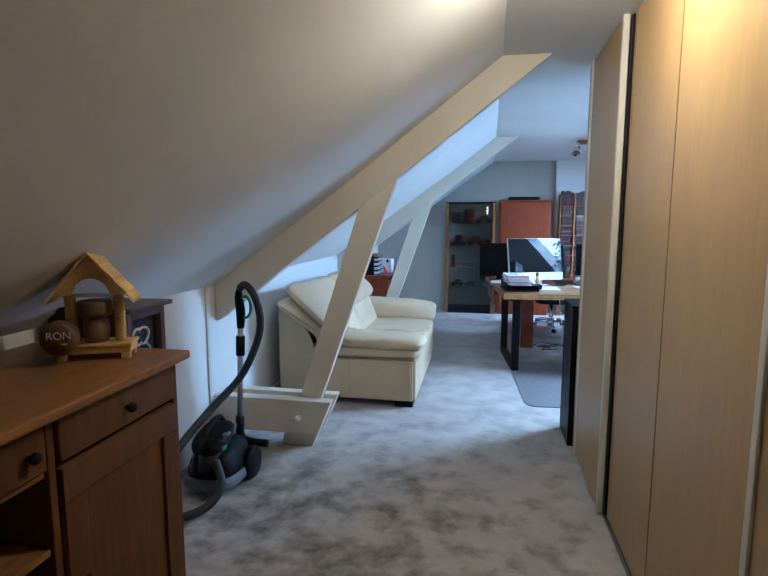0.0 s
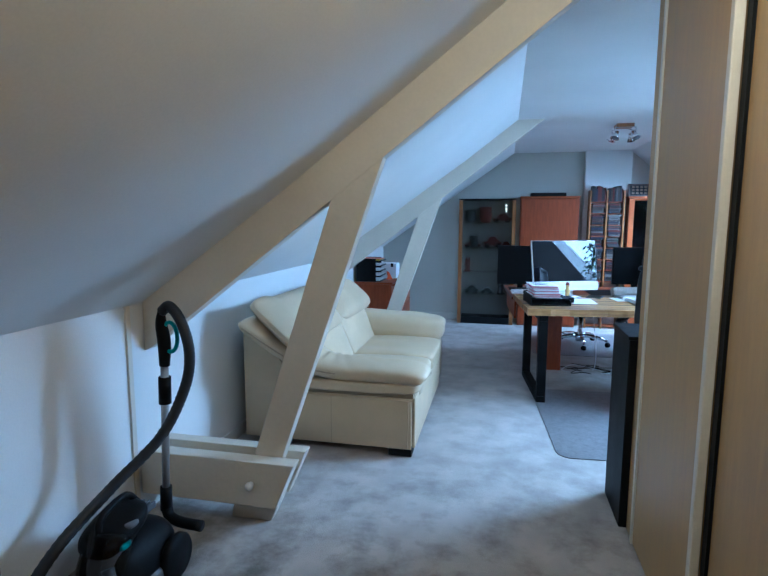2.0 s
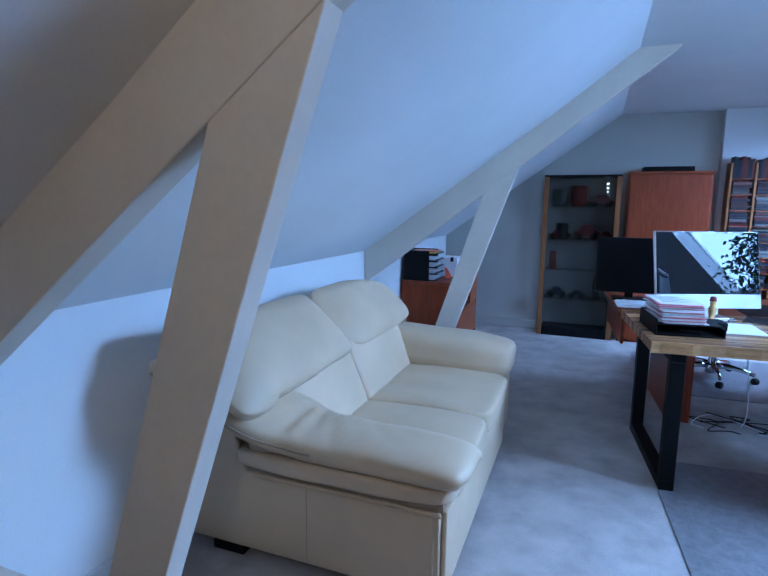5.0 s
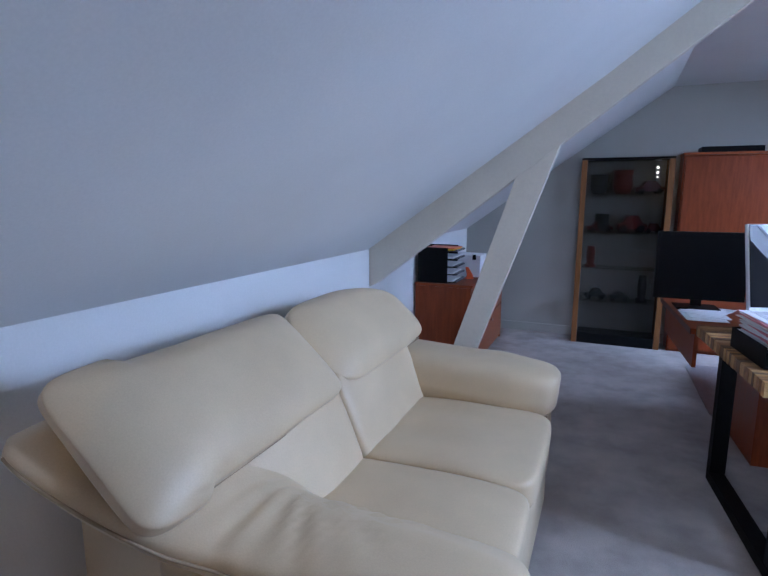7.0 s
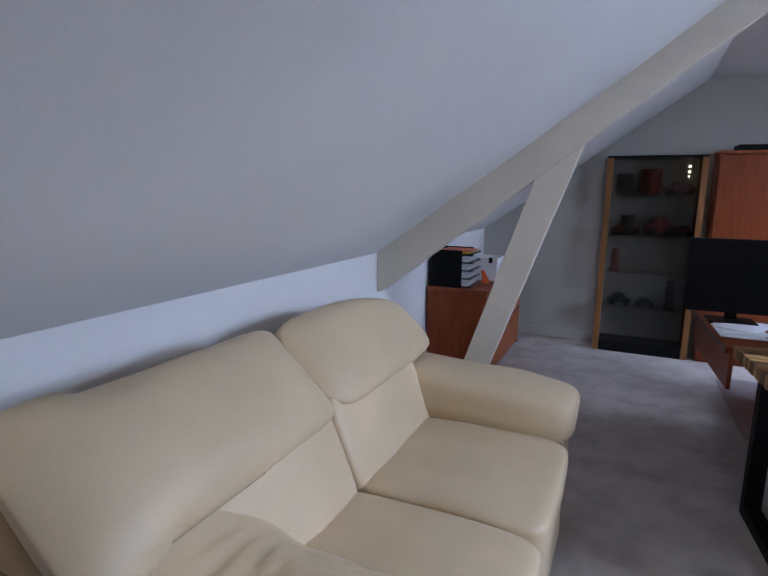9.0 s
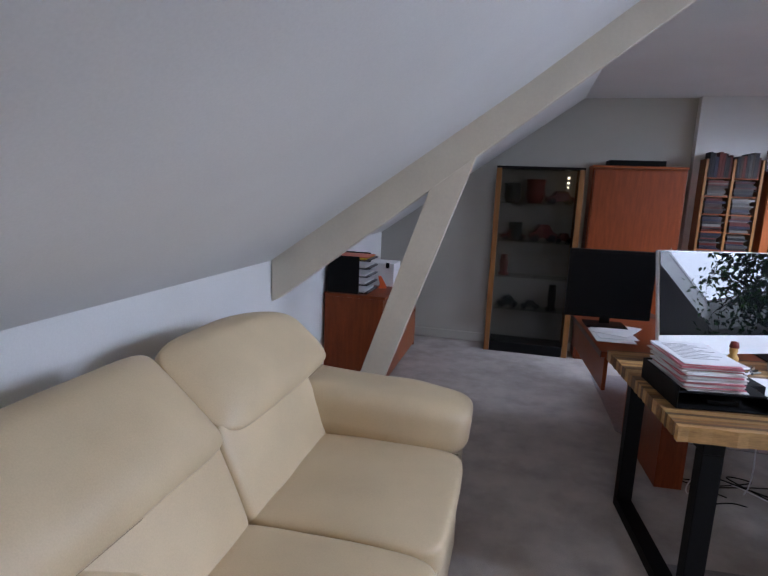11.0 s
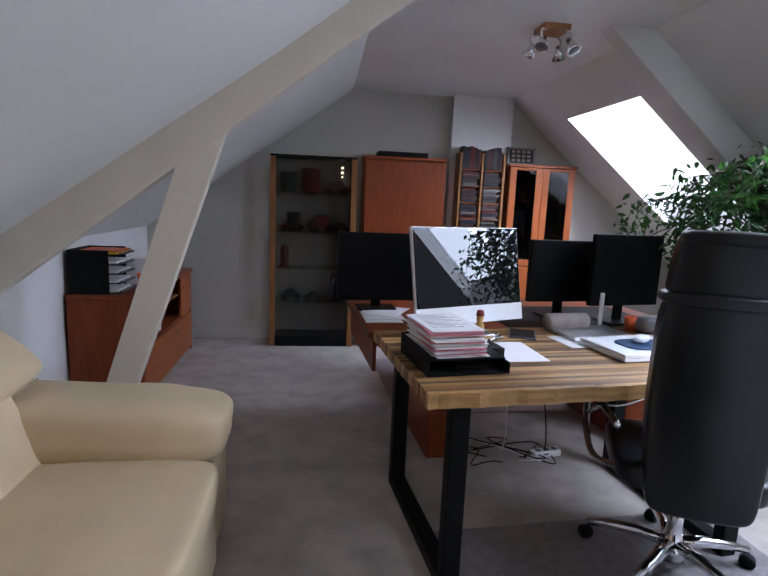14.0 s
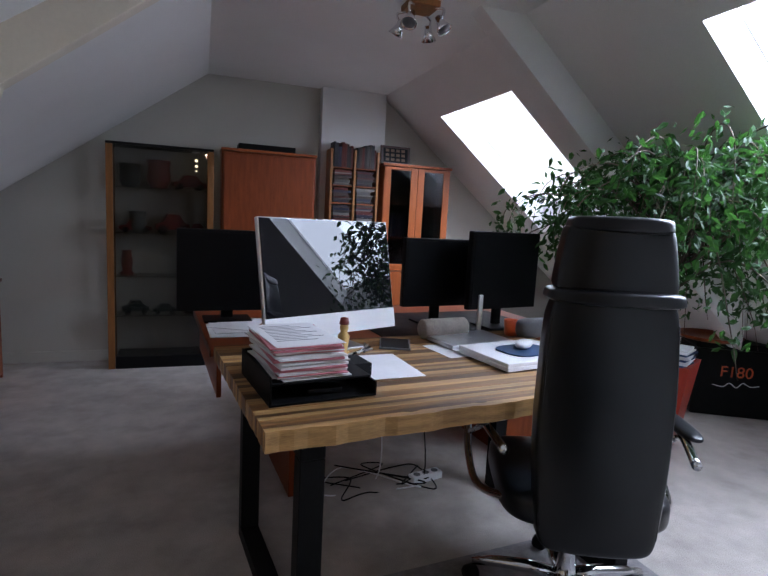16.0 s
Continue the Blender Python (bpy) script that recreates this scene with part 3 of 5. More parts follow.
def vacuum():
    v = thing("vacuum_cleaner", "black bagless canister vacuum cleaner with parked wand", "vacuum cleaner", m=pose(0.02, 2.62, 0, 0, 0, 0))

    def taper(p):
        k = 1 - 0.42 * max(0, (p.z - 0.12)) / 0.25
        return (p.x * k, p.y * (1 - 0.2 * max(0, p.z - 0.15) / 0.2), p.z)
    part("body", cushion((0, 0.02, 0.14), (0.145, 0.19, 0.12), 3.2, 12, taper), BLACKPLASTIC, v, "", True)
    part("bumper", cushion((0, 0.02, 0.075), (0.158, 0.205, 0.045), 4, 10), GREYPLASTIC, v, "", True)
    d = part("dust_bin", lathe([(0.0, 0.0), (0.085, 0.0), (0.092, 0.03), (0.092, 0.17), (0.085, 0.19), (0.0, 0.19)], 26), CUP, v, "clear smoked plastic dust bin", True)
    d.matrix_local = pose(0.01, -0.16, 0.13, -28, 0, 0)
    d = part("cyclone", lathe([(0.0, 0.0), (0.045, 0.0), (0.06, 0.06), (0.06, 0.15), (0.0, 0.16)], 18), GREYPLASTIC, v, "", True)
    d.matrix_local = pose(0.01, -0.155, 0.14, -28, 0, 0)
    part("top_lid", cushion((0.0, -0.05, 0.30), (0.095, 0.13, 0.045), 3, 10, lambda p: (p.x, p.y, p.z + 0.25 * (p.y + 0.05))), BLACKPLASTIC, v, "", True)
    for k in range(5):
        part("vent_rib", box(-0.06 + k * 0.025, -0.05 + k * 0.025, 0.03, 0.14, 0.285, 0.315, 0.004), GREYPLASTIC, v)
    part("carry_handle", tube(curve_points([(0, -0.14, 0.30), (0, -0.11, 0.375), (0, 0.02, 0.395), (0, 0.09, 0.33)], 16), 0.014, 10), BLACKPLASTIC, v, "", True)
    for x in (-0.07, 0.075):
        part("clip", cushion((x, -0.10, 0.27), (0.026, 0.03, 0.016), 3, 6), TURQ, v, "turquoise clip", True)
    for x in (-0.155, 0.155):
        w = part("wheel", lathe([(0.0, -0.02), (0.085, -0.02), (0.095, -0.01), (0.095, 0.01), (0.085, 0.02), (0.0, 0.02)], 26), BLACKPLASTIC, v, "", True)
        w.matrix_local = pose(x, 0.11, 0.096, 0, 90, 0)
    part("badge", cushion((0.07, -0.05, 0.325), (0.03, 0.03, 0.01), 3, 5), GREYPLASTIC, v, "", True)
    wand = part("wand", tube([(0.0, 0.28, 0.25), (0.025, 0.28, 0.86)], 0.017, 16), WAND, v, "telescopic aluminium wand", True)
    part("collar", tube([(0.019, 0.28, 0.69), (0.023, 0.28, 0.81)], 0.027, 14), BLACKPLASTIC, wand, "", True)
    part("lower_collar", tube([(-0.002, 0.28, 0.19), (0.002, 0.28, 0.30)], 0.026, 14), BLACKPLASTIC, wand, "", True)
    part("handle_grip", tube(curve_points([(0.026, 0.28, 0.86), (0.03, 0.28, 0.96), (0.022, 0.275, 1.05), (0.03, 0.27, 1.10)], 14), [0.022 + 0.006 * math.sin(k * 0.3) for k in range(15)], 14), BLACKPLASTIC, wand, "", True)
    part("handle_ring", tube([(0.063 + 0.035 * math.cos(a), 0.275, 0.99 + 0.065 * math.sin(a)) for a in [k * 2 * math.pi / 20 for k in range(20)]], 0.009, 8, True), TURQ, wand, "turquoise inner grip", True)
    part("floor_nozzle", tube(curve_points([(0.0, 0.28, 0.20), (0.02, 0.27, 0.165), (0.08, 0.26, 0.15), (0.19, 0.25, 0.15)], 14), 0.024, 12), BLACKPLASTIC, v, "", True)
    hose = curve_points([(0.03, 0.27, 1.10), (0.07, 0.27, 1.125), (0.13, 0.26, 1.06), (0.165, 0.255, 0.93), (0.145, 0.24, 0.78), (0.06, 0.18, 0.58), (-0.06, 0.02, 0.42), (-0.13, -0.20, 0.28), (-0.16, -0.36, 0.12), (-0.10, -0.44, 0.045), (0.02, -0.42, 0.04), (0.11, -0.33, 0.06), (0.14, -0.24, 0.13), (0.09, -0.20, 0.24)], 230)
    part("hose", tube(hose, 0.0215, 12, False, 0.10), HOSE, v, "ribbed dark grey hose", True)


vacuum()

bc = thing("low_cabinet", "plain black low cabinet standing behind the wardrobe jamb", "cabinet", m=pose(2.27, 3.70, 0))
part("body", box(-0.20, 0.20, -0.175, 0.17, 0.0, 0.935, 0.004), BLACKPLASTIC, bc)
part("top", box(-0.205, 0.205, -0.178, 0.175, 0.936, 0.955, 0.004), BLACKPLASTIC, bc)

# ---------------------------------------------------------------- sofa
def swept_pad(stations, m=48, power=3.0, rings_each=6, shape=None):
    """A stuffed strip: stations of (x, z, y0, y1, half thickness) along its run in the x-z plane."""
    bm = bmesh.new()
    fine = []
    count = len(stations)
    for k in range((count - 1) * rings_each + 1):
        u = k / rings_each
        i = min(int(u), count - 2)
        t = u - i
        a, b, c, d = (stations[max(0, min(count - 1, i + e))] for e in (-1, 0, 1, 2))
        fine.append([0.5 * (2 * q + (r - p) * t + (2 * p - 5 * q + 4 * r - w) * t * t + (3 * q - p - 3 * r + w) * t ** 3) for p, q, r, w in zip(a, b, c, d)])
    mid = [Vector((p[0], 0, p[1])) for p in fine]
    rings = []
    for i, (x, z, y0, y1, th) in enumerate(fine):
        d = (mid[min(i + 1, len(mid) - 1)] - mid[max(i - 1, 0)]).normalized()
        n = Vector((-d.z, 0, d.x))
        if n.z < 0:
            n = -n
        ring = []
        for k in range(m):
            a = 2 * math.pi * k / m
            c, q = math.cos(a), math.sin(a)
            r = (abs(c) ** power + abs(q) ** power) ** (-1 / power)
            p = Vector((x, (y0 + y1) / 2 + c * r * (y1 - y0) / 2, z)) + n * q * r * th
            ring.append(bm.verts.new(shape(p, q) if shape else p))
        rings.append(ring)
    for one, two in zip(rings, rings[1:]):
        for k in range(m):
            bm.faces.new((one[k], one[(k + 1) % m], two[(k + 1) % m], two[k]))
    bm.faces.new(rings[0])
    bm.faces.new(rings[-1])
    return bm


def sofa():
    s = thing("sofa", "ivory leather two-seat sofa with leaning headrests and padded arms", "sofa", m=pose(0.0, 4.95, 0))
    part("base", box(0.0, 0.955, -0.885, 0.84, 0.055, 0.40, 0.02, 3), LEATHER, s, "", True)
    for x, y in ((0.88, -0.83), (0.85, 0.72), (0.05, -0.83), (0.05, 0.72)):
        part("foot", box(x - 0.075, x + 0.075, y - 0.06, y + 0.06, 0, 0.054, 0.006), BLACKPLASTIC, s, "black block foot")
    side = [(-0.17, 0.055), (0.955, 0.055), (0.955, 0.385), (0.16, 0.385), (0.10, 0.56), (-0.02, 0.76), (-0.17, 0.80)]
    part("side_panel", prism(side, -0.905, -0.886, bevel=0.006), LEATHER, s, "", True)
    part("side_seam", box(0.43, 0.4325, -0.9062, -0.9045, 0.06, 0.38), SEAMSHADE, s)
    pts = curve_points([(0.93, -0.908, 0.065), (0.932, -0.908, 0.35), (0.90, -0.908, 0.372), (0.20, -0.908, 0.372)], 30)
    part("piping", tube(pts, 0.004, 6), LEATHER, s, "", True)
    # Dark box that paints the shade between base and arm pads.
    part("shadow_strip", box(0.12, 0.962, -0.893, -0.6, 0.386, 0.415), SEAMSHADE, s, "dark strip standing in for the shade under the arm pads")
    part("front_panel", box(0.957, 0.976, -0.885, 0.50, 0.06, 0.385, 0.006), LEATHER, s, "", True)

    def seat_shape(p):
        z = p.z + 0.012 * math.sin((p.x - 0.3) * 4) + 0.004 * math.sin(p.y * 23 + p.x * 6) * max(0, 1 - abs(p.x - 0.6) * 3)
        return (p.x - 0.05 * max(0, 0.42 - p.z), p.y, z)
    for y0, y1 in ((-0.78, -0.152), (-0.148, 0.52)):
        c = ((0.30 + 0.995) / 2, (y0 + y1) / 2, 0.40)
        part("seat_cushion", cushion(c, ((0.995 - 0.30) / 2, (y1 - y0) / 2 - 0.001, 0.068), 8, 18, seat_shape, 0.006, y0 * 9), LEATHER, s, "", True)

    def leaning(cx, cz, ax, az, high=None, tuck=0.0, pillow=None):
        d = Vector((ax, 0, az)).normalized()
        n = Vector((d.z, 0, -d.x))

        def bend(p):
            w = p.z
            if high:
                w = high(p.y, w)
            u = p.x
            if pillow:
                e = min(1.0, abs(p.y - pillow[0]) / pillow[1])
                g = min(1.0, abs(p.z) / 0.21)
                u *= 0.22 + 0.78 * (1 - e ** 6) * (1 - g ** 4)
            back = tuck * max(0.0, -0.42 - p.y)
            return Vector((cx - back, p.y, cz - 0.5 * back)) + d * w + n * u
        return bend
    for y0, y1 in ((-0.90, -0.152), (-0.148, 0.56)):
        yc, hy = (y0 + y1) / 2, (y1 - y0) / 2
        part("backrest", cushion((0.0, yc, 0.0), (0.075, hy, 0.20), 7, 16, leaning(0.265, 0.575, -0.40, 0.92, None, 0.12), 0.008, y0 * 5), LEATHER, s, "", True)

    def near_end(y, w):
        return w + (0.025 * w / 0.2 if y < -0.9 else 0)

    def far_end(y, w):
        k = max(0.0, (y - 0.25) / 0.57)
        return w - 0.14 * k ** 2.2 * max(0.0, (w + 0.2) / 0.4)
    for y0, y1, fn in ((-1.10, -0.135, near_end), (-0.129, 0.80, far_end)):
        yc, hy = (y0 + y1) / 2, (y1 - y0) / 2
        part("headrest", cushion((0.0, yc, 0.0), (0.088, hy, 0.205), 9 if y1 < 0 else 6, 26, leaning(0.135, 0.835, -0.74, 0.67, fn, 0.0, (yc, hy)), 0.005, y0 * 7), LEATHER, s, "", True)
        line = [leaning(0.135, 0.835, -0.74, 0.67)(Vector((-0.012, yc + hy * u, -0.203))) for u in (-0.86, -0.4, 0.0, 0.4, 0.86)]
        part("piping", tube(curve_points(line, 30), 0.005, 6), SEAMSHADE, s, "", True)
    part("back_shell", cushion((-0.06, -0.02, 0.43), (0.13, 0.86, 0.36), 9, 10, lambda p: (p.x - 0.10 * max(0, p.z - 0.4), p.y, p.z)), LEATHER, s, "", True)
    part("arm_pad", cushion((0.545, -0.75, 0.448), (0.455, 0.185, 0.038), 6, 16, None, 0.005, 3), LEATHER, s, "", True)

    def creased(p, top):
        inner = max(0.0, p.y + 0.70) * min(1.0, max(0.0, (p.x - 0.16) * 4))
        q = Vector((p.x, p.y, p.z - 0.42 * inner))
        if top > -0.2:
            dx, dy = p.x - 0.34, p.y + 0.46
            away = math.hypot(dx, dy)
            fan = math.atan2(dy, dx)
            fall = max(0.0, min(1.0, (away - 0.06) * 7)) * max(0.0, min(1.0, (0.60 - away) * 4)) * min(1.0, max(0.0, (p.x - 0.22) * 6))
            q.z += fall * (0.0065 * math.sin(fan * 31 + 6 * away) + 0.003 * math.sin(fan * 47 + 2))
            q.z += 0.006 * noise.noise(Vector((p.x * 7, p.y * 7, 3.0)))
        return q
    run = [(1.035, 0.500, -0.86, -0.62, 0.012), (1.020, 0.510, -0.915, -0.56, 0.042), (0.96, 0.520, -0.940, -0.52, 0.058), (0.80, 0.526, -0.945, -0.51, 0.062), (0.62, 0.528, -0.945, -0.51, 0.063), (0.47, 0.533, -0.95, -0.52, 0.063), (0.36, 0.550, -0.965, -0.53, 0.062), (0.27, 0.588, -1.01, -0.55, 0.062), (0.20, 0.642, -1.055, -0.56, 0.062), (0.13, 0.70, -1.095, -0.60, 0.060), (0.07, 0.752, -1.125, -0.62, 0.056), (0.01, 0.802, -1.15, -0.63, 0.050), (-0.05, 0.842, -1.155, -0.64, 0.042), (-0.09, 0.862, -1.12, -0.66, 0.018)]
    part("armrest", swept_pad(run, shape=creased), LEATHER, s, "creased leather arm sweeping up behind the headrest", True)
    edge = [(p[0] + 0.002, p[2] - 0.002, p[1]) for p in run[5:-1]]
    part("piping", tube(curve_points(edge, 40), 0.0045, 6), SEAMSHADE, s, "", True)

    def far(p):
        return (p.x + 0.10 * max(0, p.z - 0.52) * max(0, p.x - 0.5) * 2, p.y + 0.22 * max(0, p.z - 0.50), p.z + 0.05 * max(0, 0.8 - p.x) - 0.35 * max(0.0, p.y - 0.70) ** 2)
    part("armrest", cushion((0.53, 0.675, 0.525), (0.47, 0.185, 0.115), 4.2, 26, far, 0.010, 8), LEATHER, s, "plump far arm pad overhanging the seat", True)
    part("side_cushion", cushion((0.50, 0.660, 0.240), (0.463, 0.186, 0.205), 10, 14, None, 0.005, 4), LEATHER, s, "", True)
    lip = curve_points([(0.20, 0.512, 0.452), (0.50, 0.500, 0.450), (0.80, 0.502, 0.450), (0.965, 0.53, 0.445)], 24)
    part("piping", tube(lip, 0.004, 6), SEAMSHADE, s, "", True)


sofa()

# ---------------------------------------------------------------- floor mats
def mat(x0, x1, y0, y1, m, label):
    r = 0.09
    poly = []
    for cx, cy, a0 in ((x1 - r, y1 - r, 0), (x0 + r, y1 - r, 90), (x0 + r, y0 + r, 180), (x1 - r, y0 + r, 270)):
        poly += [(cx + r * math.cos(radians(a0 + 15 * k)), cy + r * math.sin(radians(a0 + 15 * k))) for k in range(7)]
    ob = link("chair_mat", prism(poly, 0.001, 0.006, "xy"), MAT)
    ob.matrix_world = m
    tagged(ob, label, "mat", "chair mats")


mat(0, 1.45, 0, 1.40, pose(1.865, 4.255, 0, 0, 0, 4), "flat grey vinyl chair mat on the carpet")
mat(0, 1.45, 0, 1.25, pose(1.87, 6.95, 0, 0, 0, 1), "flat grey vinyl chair mat behind the desks")

# ---------------------------------------------------------------- work desk
DESK = pose(1.70, 5.245, 0, 0, 0, 6)
DZ = 0.79


def on_desk(x, y, z=DZ, turn=0.0):
    """A pose on the desk top from a place in the room."""
    return pose(x, y, z + 0.001, 0, 0, turn)


def work_desk():
    d = thing("work_desk", "striped acacia slab desk on black steel frame legs", "desk", m=DESK)
    L, W = 1.46, 0.90
    core = part("core", box(0.02, L - 0.02, 0.03, W - 0.02, DZ - 0.050, DZ - 0.012), OAKSLAB, d)
    rng = random.Random(4)
    y = 0.0
    k = 0
    while y < W - 0.02:
        w = min(rng.uniform(0.018, 0.052), W - y)
        if k == 0:
            n = 40
            poly = [(0, w)] + [(L * i / n, 0.004 * math.sin(i * 0.9) + 0.003 * math.sin(i * 2.3)) for i in range(n + 1)] + [(L, w)]
            part("plank", prism(poly, DZ - 0.055, DZ, "xy"), OAKSLAB, d)
        else:
            part("plank", box(0.0008 * (k % 2), L - 0.001 * (k % 3), y + 0.0002, y + w - 0.0002, DZ - 0.052 + 0.002 * (k % 2), DZ - 0.0004 * (k % 3), 0.0005, 1), (OAKSLAB, OAKDARK, OAKMID, OAKSLAB, OAKDARK, OAKSLAB, OAKMID)[k % 7], d)
        y += w
        k += 1
    for x in (0.10, L - 0.12):
        f = part("leg_frame", box(x, x + 0.07, 0.03, W - 0.06, DZ - 0.105, DZ - 0.056, 0.003), BLACKMETAL, d, "black powder-coated steel leg frame")
        part("leg", box(x, x + 0.07, 0.03, 0.085, 0.056, DZ - 0.106, 0.003), BLACKMETAL, f)
        part("leg", box(x, x + 0.07, W - 0.115, W - 0.06, 0.056, DZ - 0.106, 0.003), BLACKMETAL, f)
        part("foot_bar", box(x, x + 0.07, 0.03, W - 0.06, 0.0, 0.055, 0.003), BLACKMETAL, f)
    for x, y, r in ((0.42, 0.03, 0.016), (0.66, 0.028, 0.012), (1.1, 0.15, 0.012), (0.55, 0.4, 0.014)):
        kn = part("knot", lathe([(0.0, 0.0), (r, 0.0), (r * 0.8, 0.0014), (0.0, 0.0016)], 14), BARREL, d, "dark knot in the wood")
        kn.matrix_local = pose(x, y, DZ - 0.0006) @ Matrix.Diagonal((1.9, 0.8, 1, 1))


work_desk()


def second_desk():
    d = thing("writing_desk", "cherry veneer desk standing behind the slab desk", "desk", m=pose(1.60, 6.24, 0, 0, 0, 4))
    part("top", box(0, 1.95, 0, 0.95, 0.715, 0.745, 0.004), CHERRY, d)
    part("apron", box(0.03, 0.05, 0.05, 0.92, 0.52, 0.714, 0.002), CHERRY, d)
    part("apron", box(0.05, 1.90, 0.90, 0.92, 0.52, 0.714, 0.002), CHERRY, d)
    part("side_panel", box(0.36, 0.50, 0.06, 0.75, 0.0, 0.714, 0.003), CHERRY, d)
    part("side_panel", box(1.62, 1.90, 0.10, 0.75, 0.0, 0.714, 0.003), CHERRY, d)
    part("edge_strip", box(-0.004, 0.0, 0, 0.95, 0.715, 0.745), DARKWOOD, d)


second_desk()


def imac():
    c = thing("all_in_one_computer", "aluminium all-in-one computer with glossy black screen", "computer", m=on_desk(2.085, 6.055, DZ, 22))
    W, B, H = 0.645, 0.055, 0.525
    tilt = pose(0, 0, B, -11.5, 0, 0) @ pose(0, 0, -B)
    part("shell", box(-W / 2, W / 2, 0.0, 0.022, B, H, 0.004), ALU, c).matrix_local = tilt
    part("screen", box(-W / 2 + 0.006, W / 2 - 0.006, -0.004, -0.0005, B + 0.085, H - 0.005, 0.001), MIRROR, c, "mirror-glossy black screen").matrix_local = tilt
    part("chin", box(-W / 2, W / 2, -0.003, -0.0002, B, B + 0.083, 0.001), WHITEPL, c, "pale aluminium chin").matrix_local = tilt
    part("stand_neck", prism([(0.055, 0.30), (0.068, 0.30), (0.09, 0.008), (0.06, 0.008)], -0.10, 0.10, "yz"), ALU, c)
    part("stand_foot", box(-0.10, 0.10, -0.07, 0.11, 0.0, 0.008, 0.002), ALU, c)


imac()


def monitor(x, y, z, turn, w, h, base_z, label):
    m = thing("monitor", label, "monitor", "desk monitors", m=pose(x, y, base_z + 0.001, 0, 0, turn))
    zb = z - base_z
    part("housing", box(-w / 2, w / 2, 0.0, 0.035, zb, zb + h, 0.006), BLACKPLASTIC, m)
    part("bezel", box(-w / 2 + 0.002, w / 2 - 0.002, -0.006, -0.0005, zb + 0.002, zb + h - 0.002, 0.002), BLACKPLASTIC, m)
    part("panel", box(-w / 2 + 0.015, w / 2 - 0.015, -0.0085, -0.0065, zb + 0.02, zb + h - 0.015, 0.0005), SCREEN, m, "unlit glossy panel")
    part("neck", box(-0.03, 0.03, 0.036, 0.055, 0.012, zb + 0.15, 0.004), BLACKPLASTIC, m)
    part("foot", box(-0.12, 0.12, -0.06, 0.12, 0.0, 0.011, 0.004), BLACKPLASTIC, m)


monitor(1.70, 6.83, 0.80, 3, 0.50, 0.42, 0.746, "black flat monitor, switched off, on the cherry desk")
monitor(2.82, 6.64, 0.85, 6, 0.46, 0.375, 0.7515, "dark monitor, switched off, above a silver stand")
monitor(3.14, 6.50, 0.86, 10, 0.48, 0.42, 0.755, "larger dark monitor, switched off, beside the chair")


def flat(name, poly, t, material, label, category, x, y, z=DZ, turn=0, group=""):
    ob = link(name, prism(poly, 0, t, "xy"), material)
    ob.matrix_world = on_desk(x, y, z, turn)
    return tagged(ob, label, category, group)


def rect(w, h):
    return [(-w / 2, -h / 2), (w / 2, -h / 2), (w / 2, h / 2), (-w / 2, h / 2)]


flat("paper_sheet", rect(0.21, 0.297), 0.001, PAPER, "single white sheet of paper on the desk", "paper", 2.18, 5.755, turn=3)


def tray():
    t = thing("letter_tray", "black plastic letter tray on the desk corner", "tray", m=on_desk(1.87, 5.60, DZ, 8))
    part("bottom", box(-0.165, 0.165, -0.17, 0.17, 0, 0.006, 0.002), BLACKPLASTIC, t)
    part("side", box(-0.165, -0.158, -0.17, 0.17, 0.006, 0.085, 0.002), BLACKPLASTIC, t)
    part("side", box(0.158, 0.165, -0.17, 0.17, 0.006, 0.045, 0.002), BLACKPLASTIC, t)
    part("back", box(-0.158, 0.158, 0.163, 0.17, 0.006, 0.085, 0.002), BLACKPLASTIC, t)
    part("shelf", box(-0.158, 0.158, -0.14, 0.163, 0.050, 0.056, 0.001), BLACKPLASTIC, t)
    return t


tray()
pad = link("calculator", box(-0.055, 0.055, -0.025, 0.025, 0, 0.018, 0.005), BLACKPLASTIC)
pad.matrix_world = on_desk(1.90, 5.50, DZ + 0.007, 5)
tagged(pad, "small black gadget lying in the letter tray", "gadget")


def papers():
    t = thing("paper_stack", "tall untidy stack of white and pink-edged papers", "papers", m=on_desk(1.845, 5.625, DZ + 0.057, 8))
    rng = random.Random(8)
    z = 0.0
    for k in range(24):
        h = rng.uniform(0.002, 0.007)
        pink = k in (3, 7, 8, 13, 17, 20, 22)
        o = part("folder" if pink else "sheet", box(-0.107, 0.107, -0.15, 0.15, 0, h, 0.0004, 1), PAPERPINK if pink else PAPER, t, "pink cardboard folder" if pink else "")
        o.matrix_local = pose(rng.uniform(-0.010, 0.010) - k * 0.0006, rng.uniform(-0.012, 0.012), z, 0, 0, rng.uniform(-4, 4))
        z += h + 0.0003
    for k in range(11):
        b = part("text_line", box(-0.08, 0.05 + 0.03 * ((k * 7) % 3 - 1), 0, 0.004, 0, 0.0006), GREYPLASTIC, t, "line of print")
        b.matrix_local = pose(-0.014, 0.11 - k * 0.02, z + 0.0002, 0, 0, 1)
    top = part("sheet", box(-0.105, 0.105, -0.1485, 0.1485, -0.0008, 0.0, 0.0), PAPER, t)
    top.matrix_local = pose(-0.014, 0.0, z + 0.0002, 0, 0, 1)


papers()


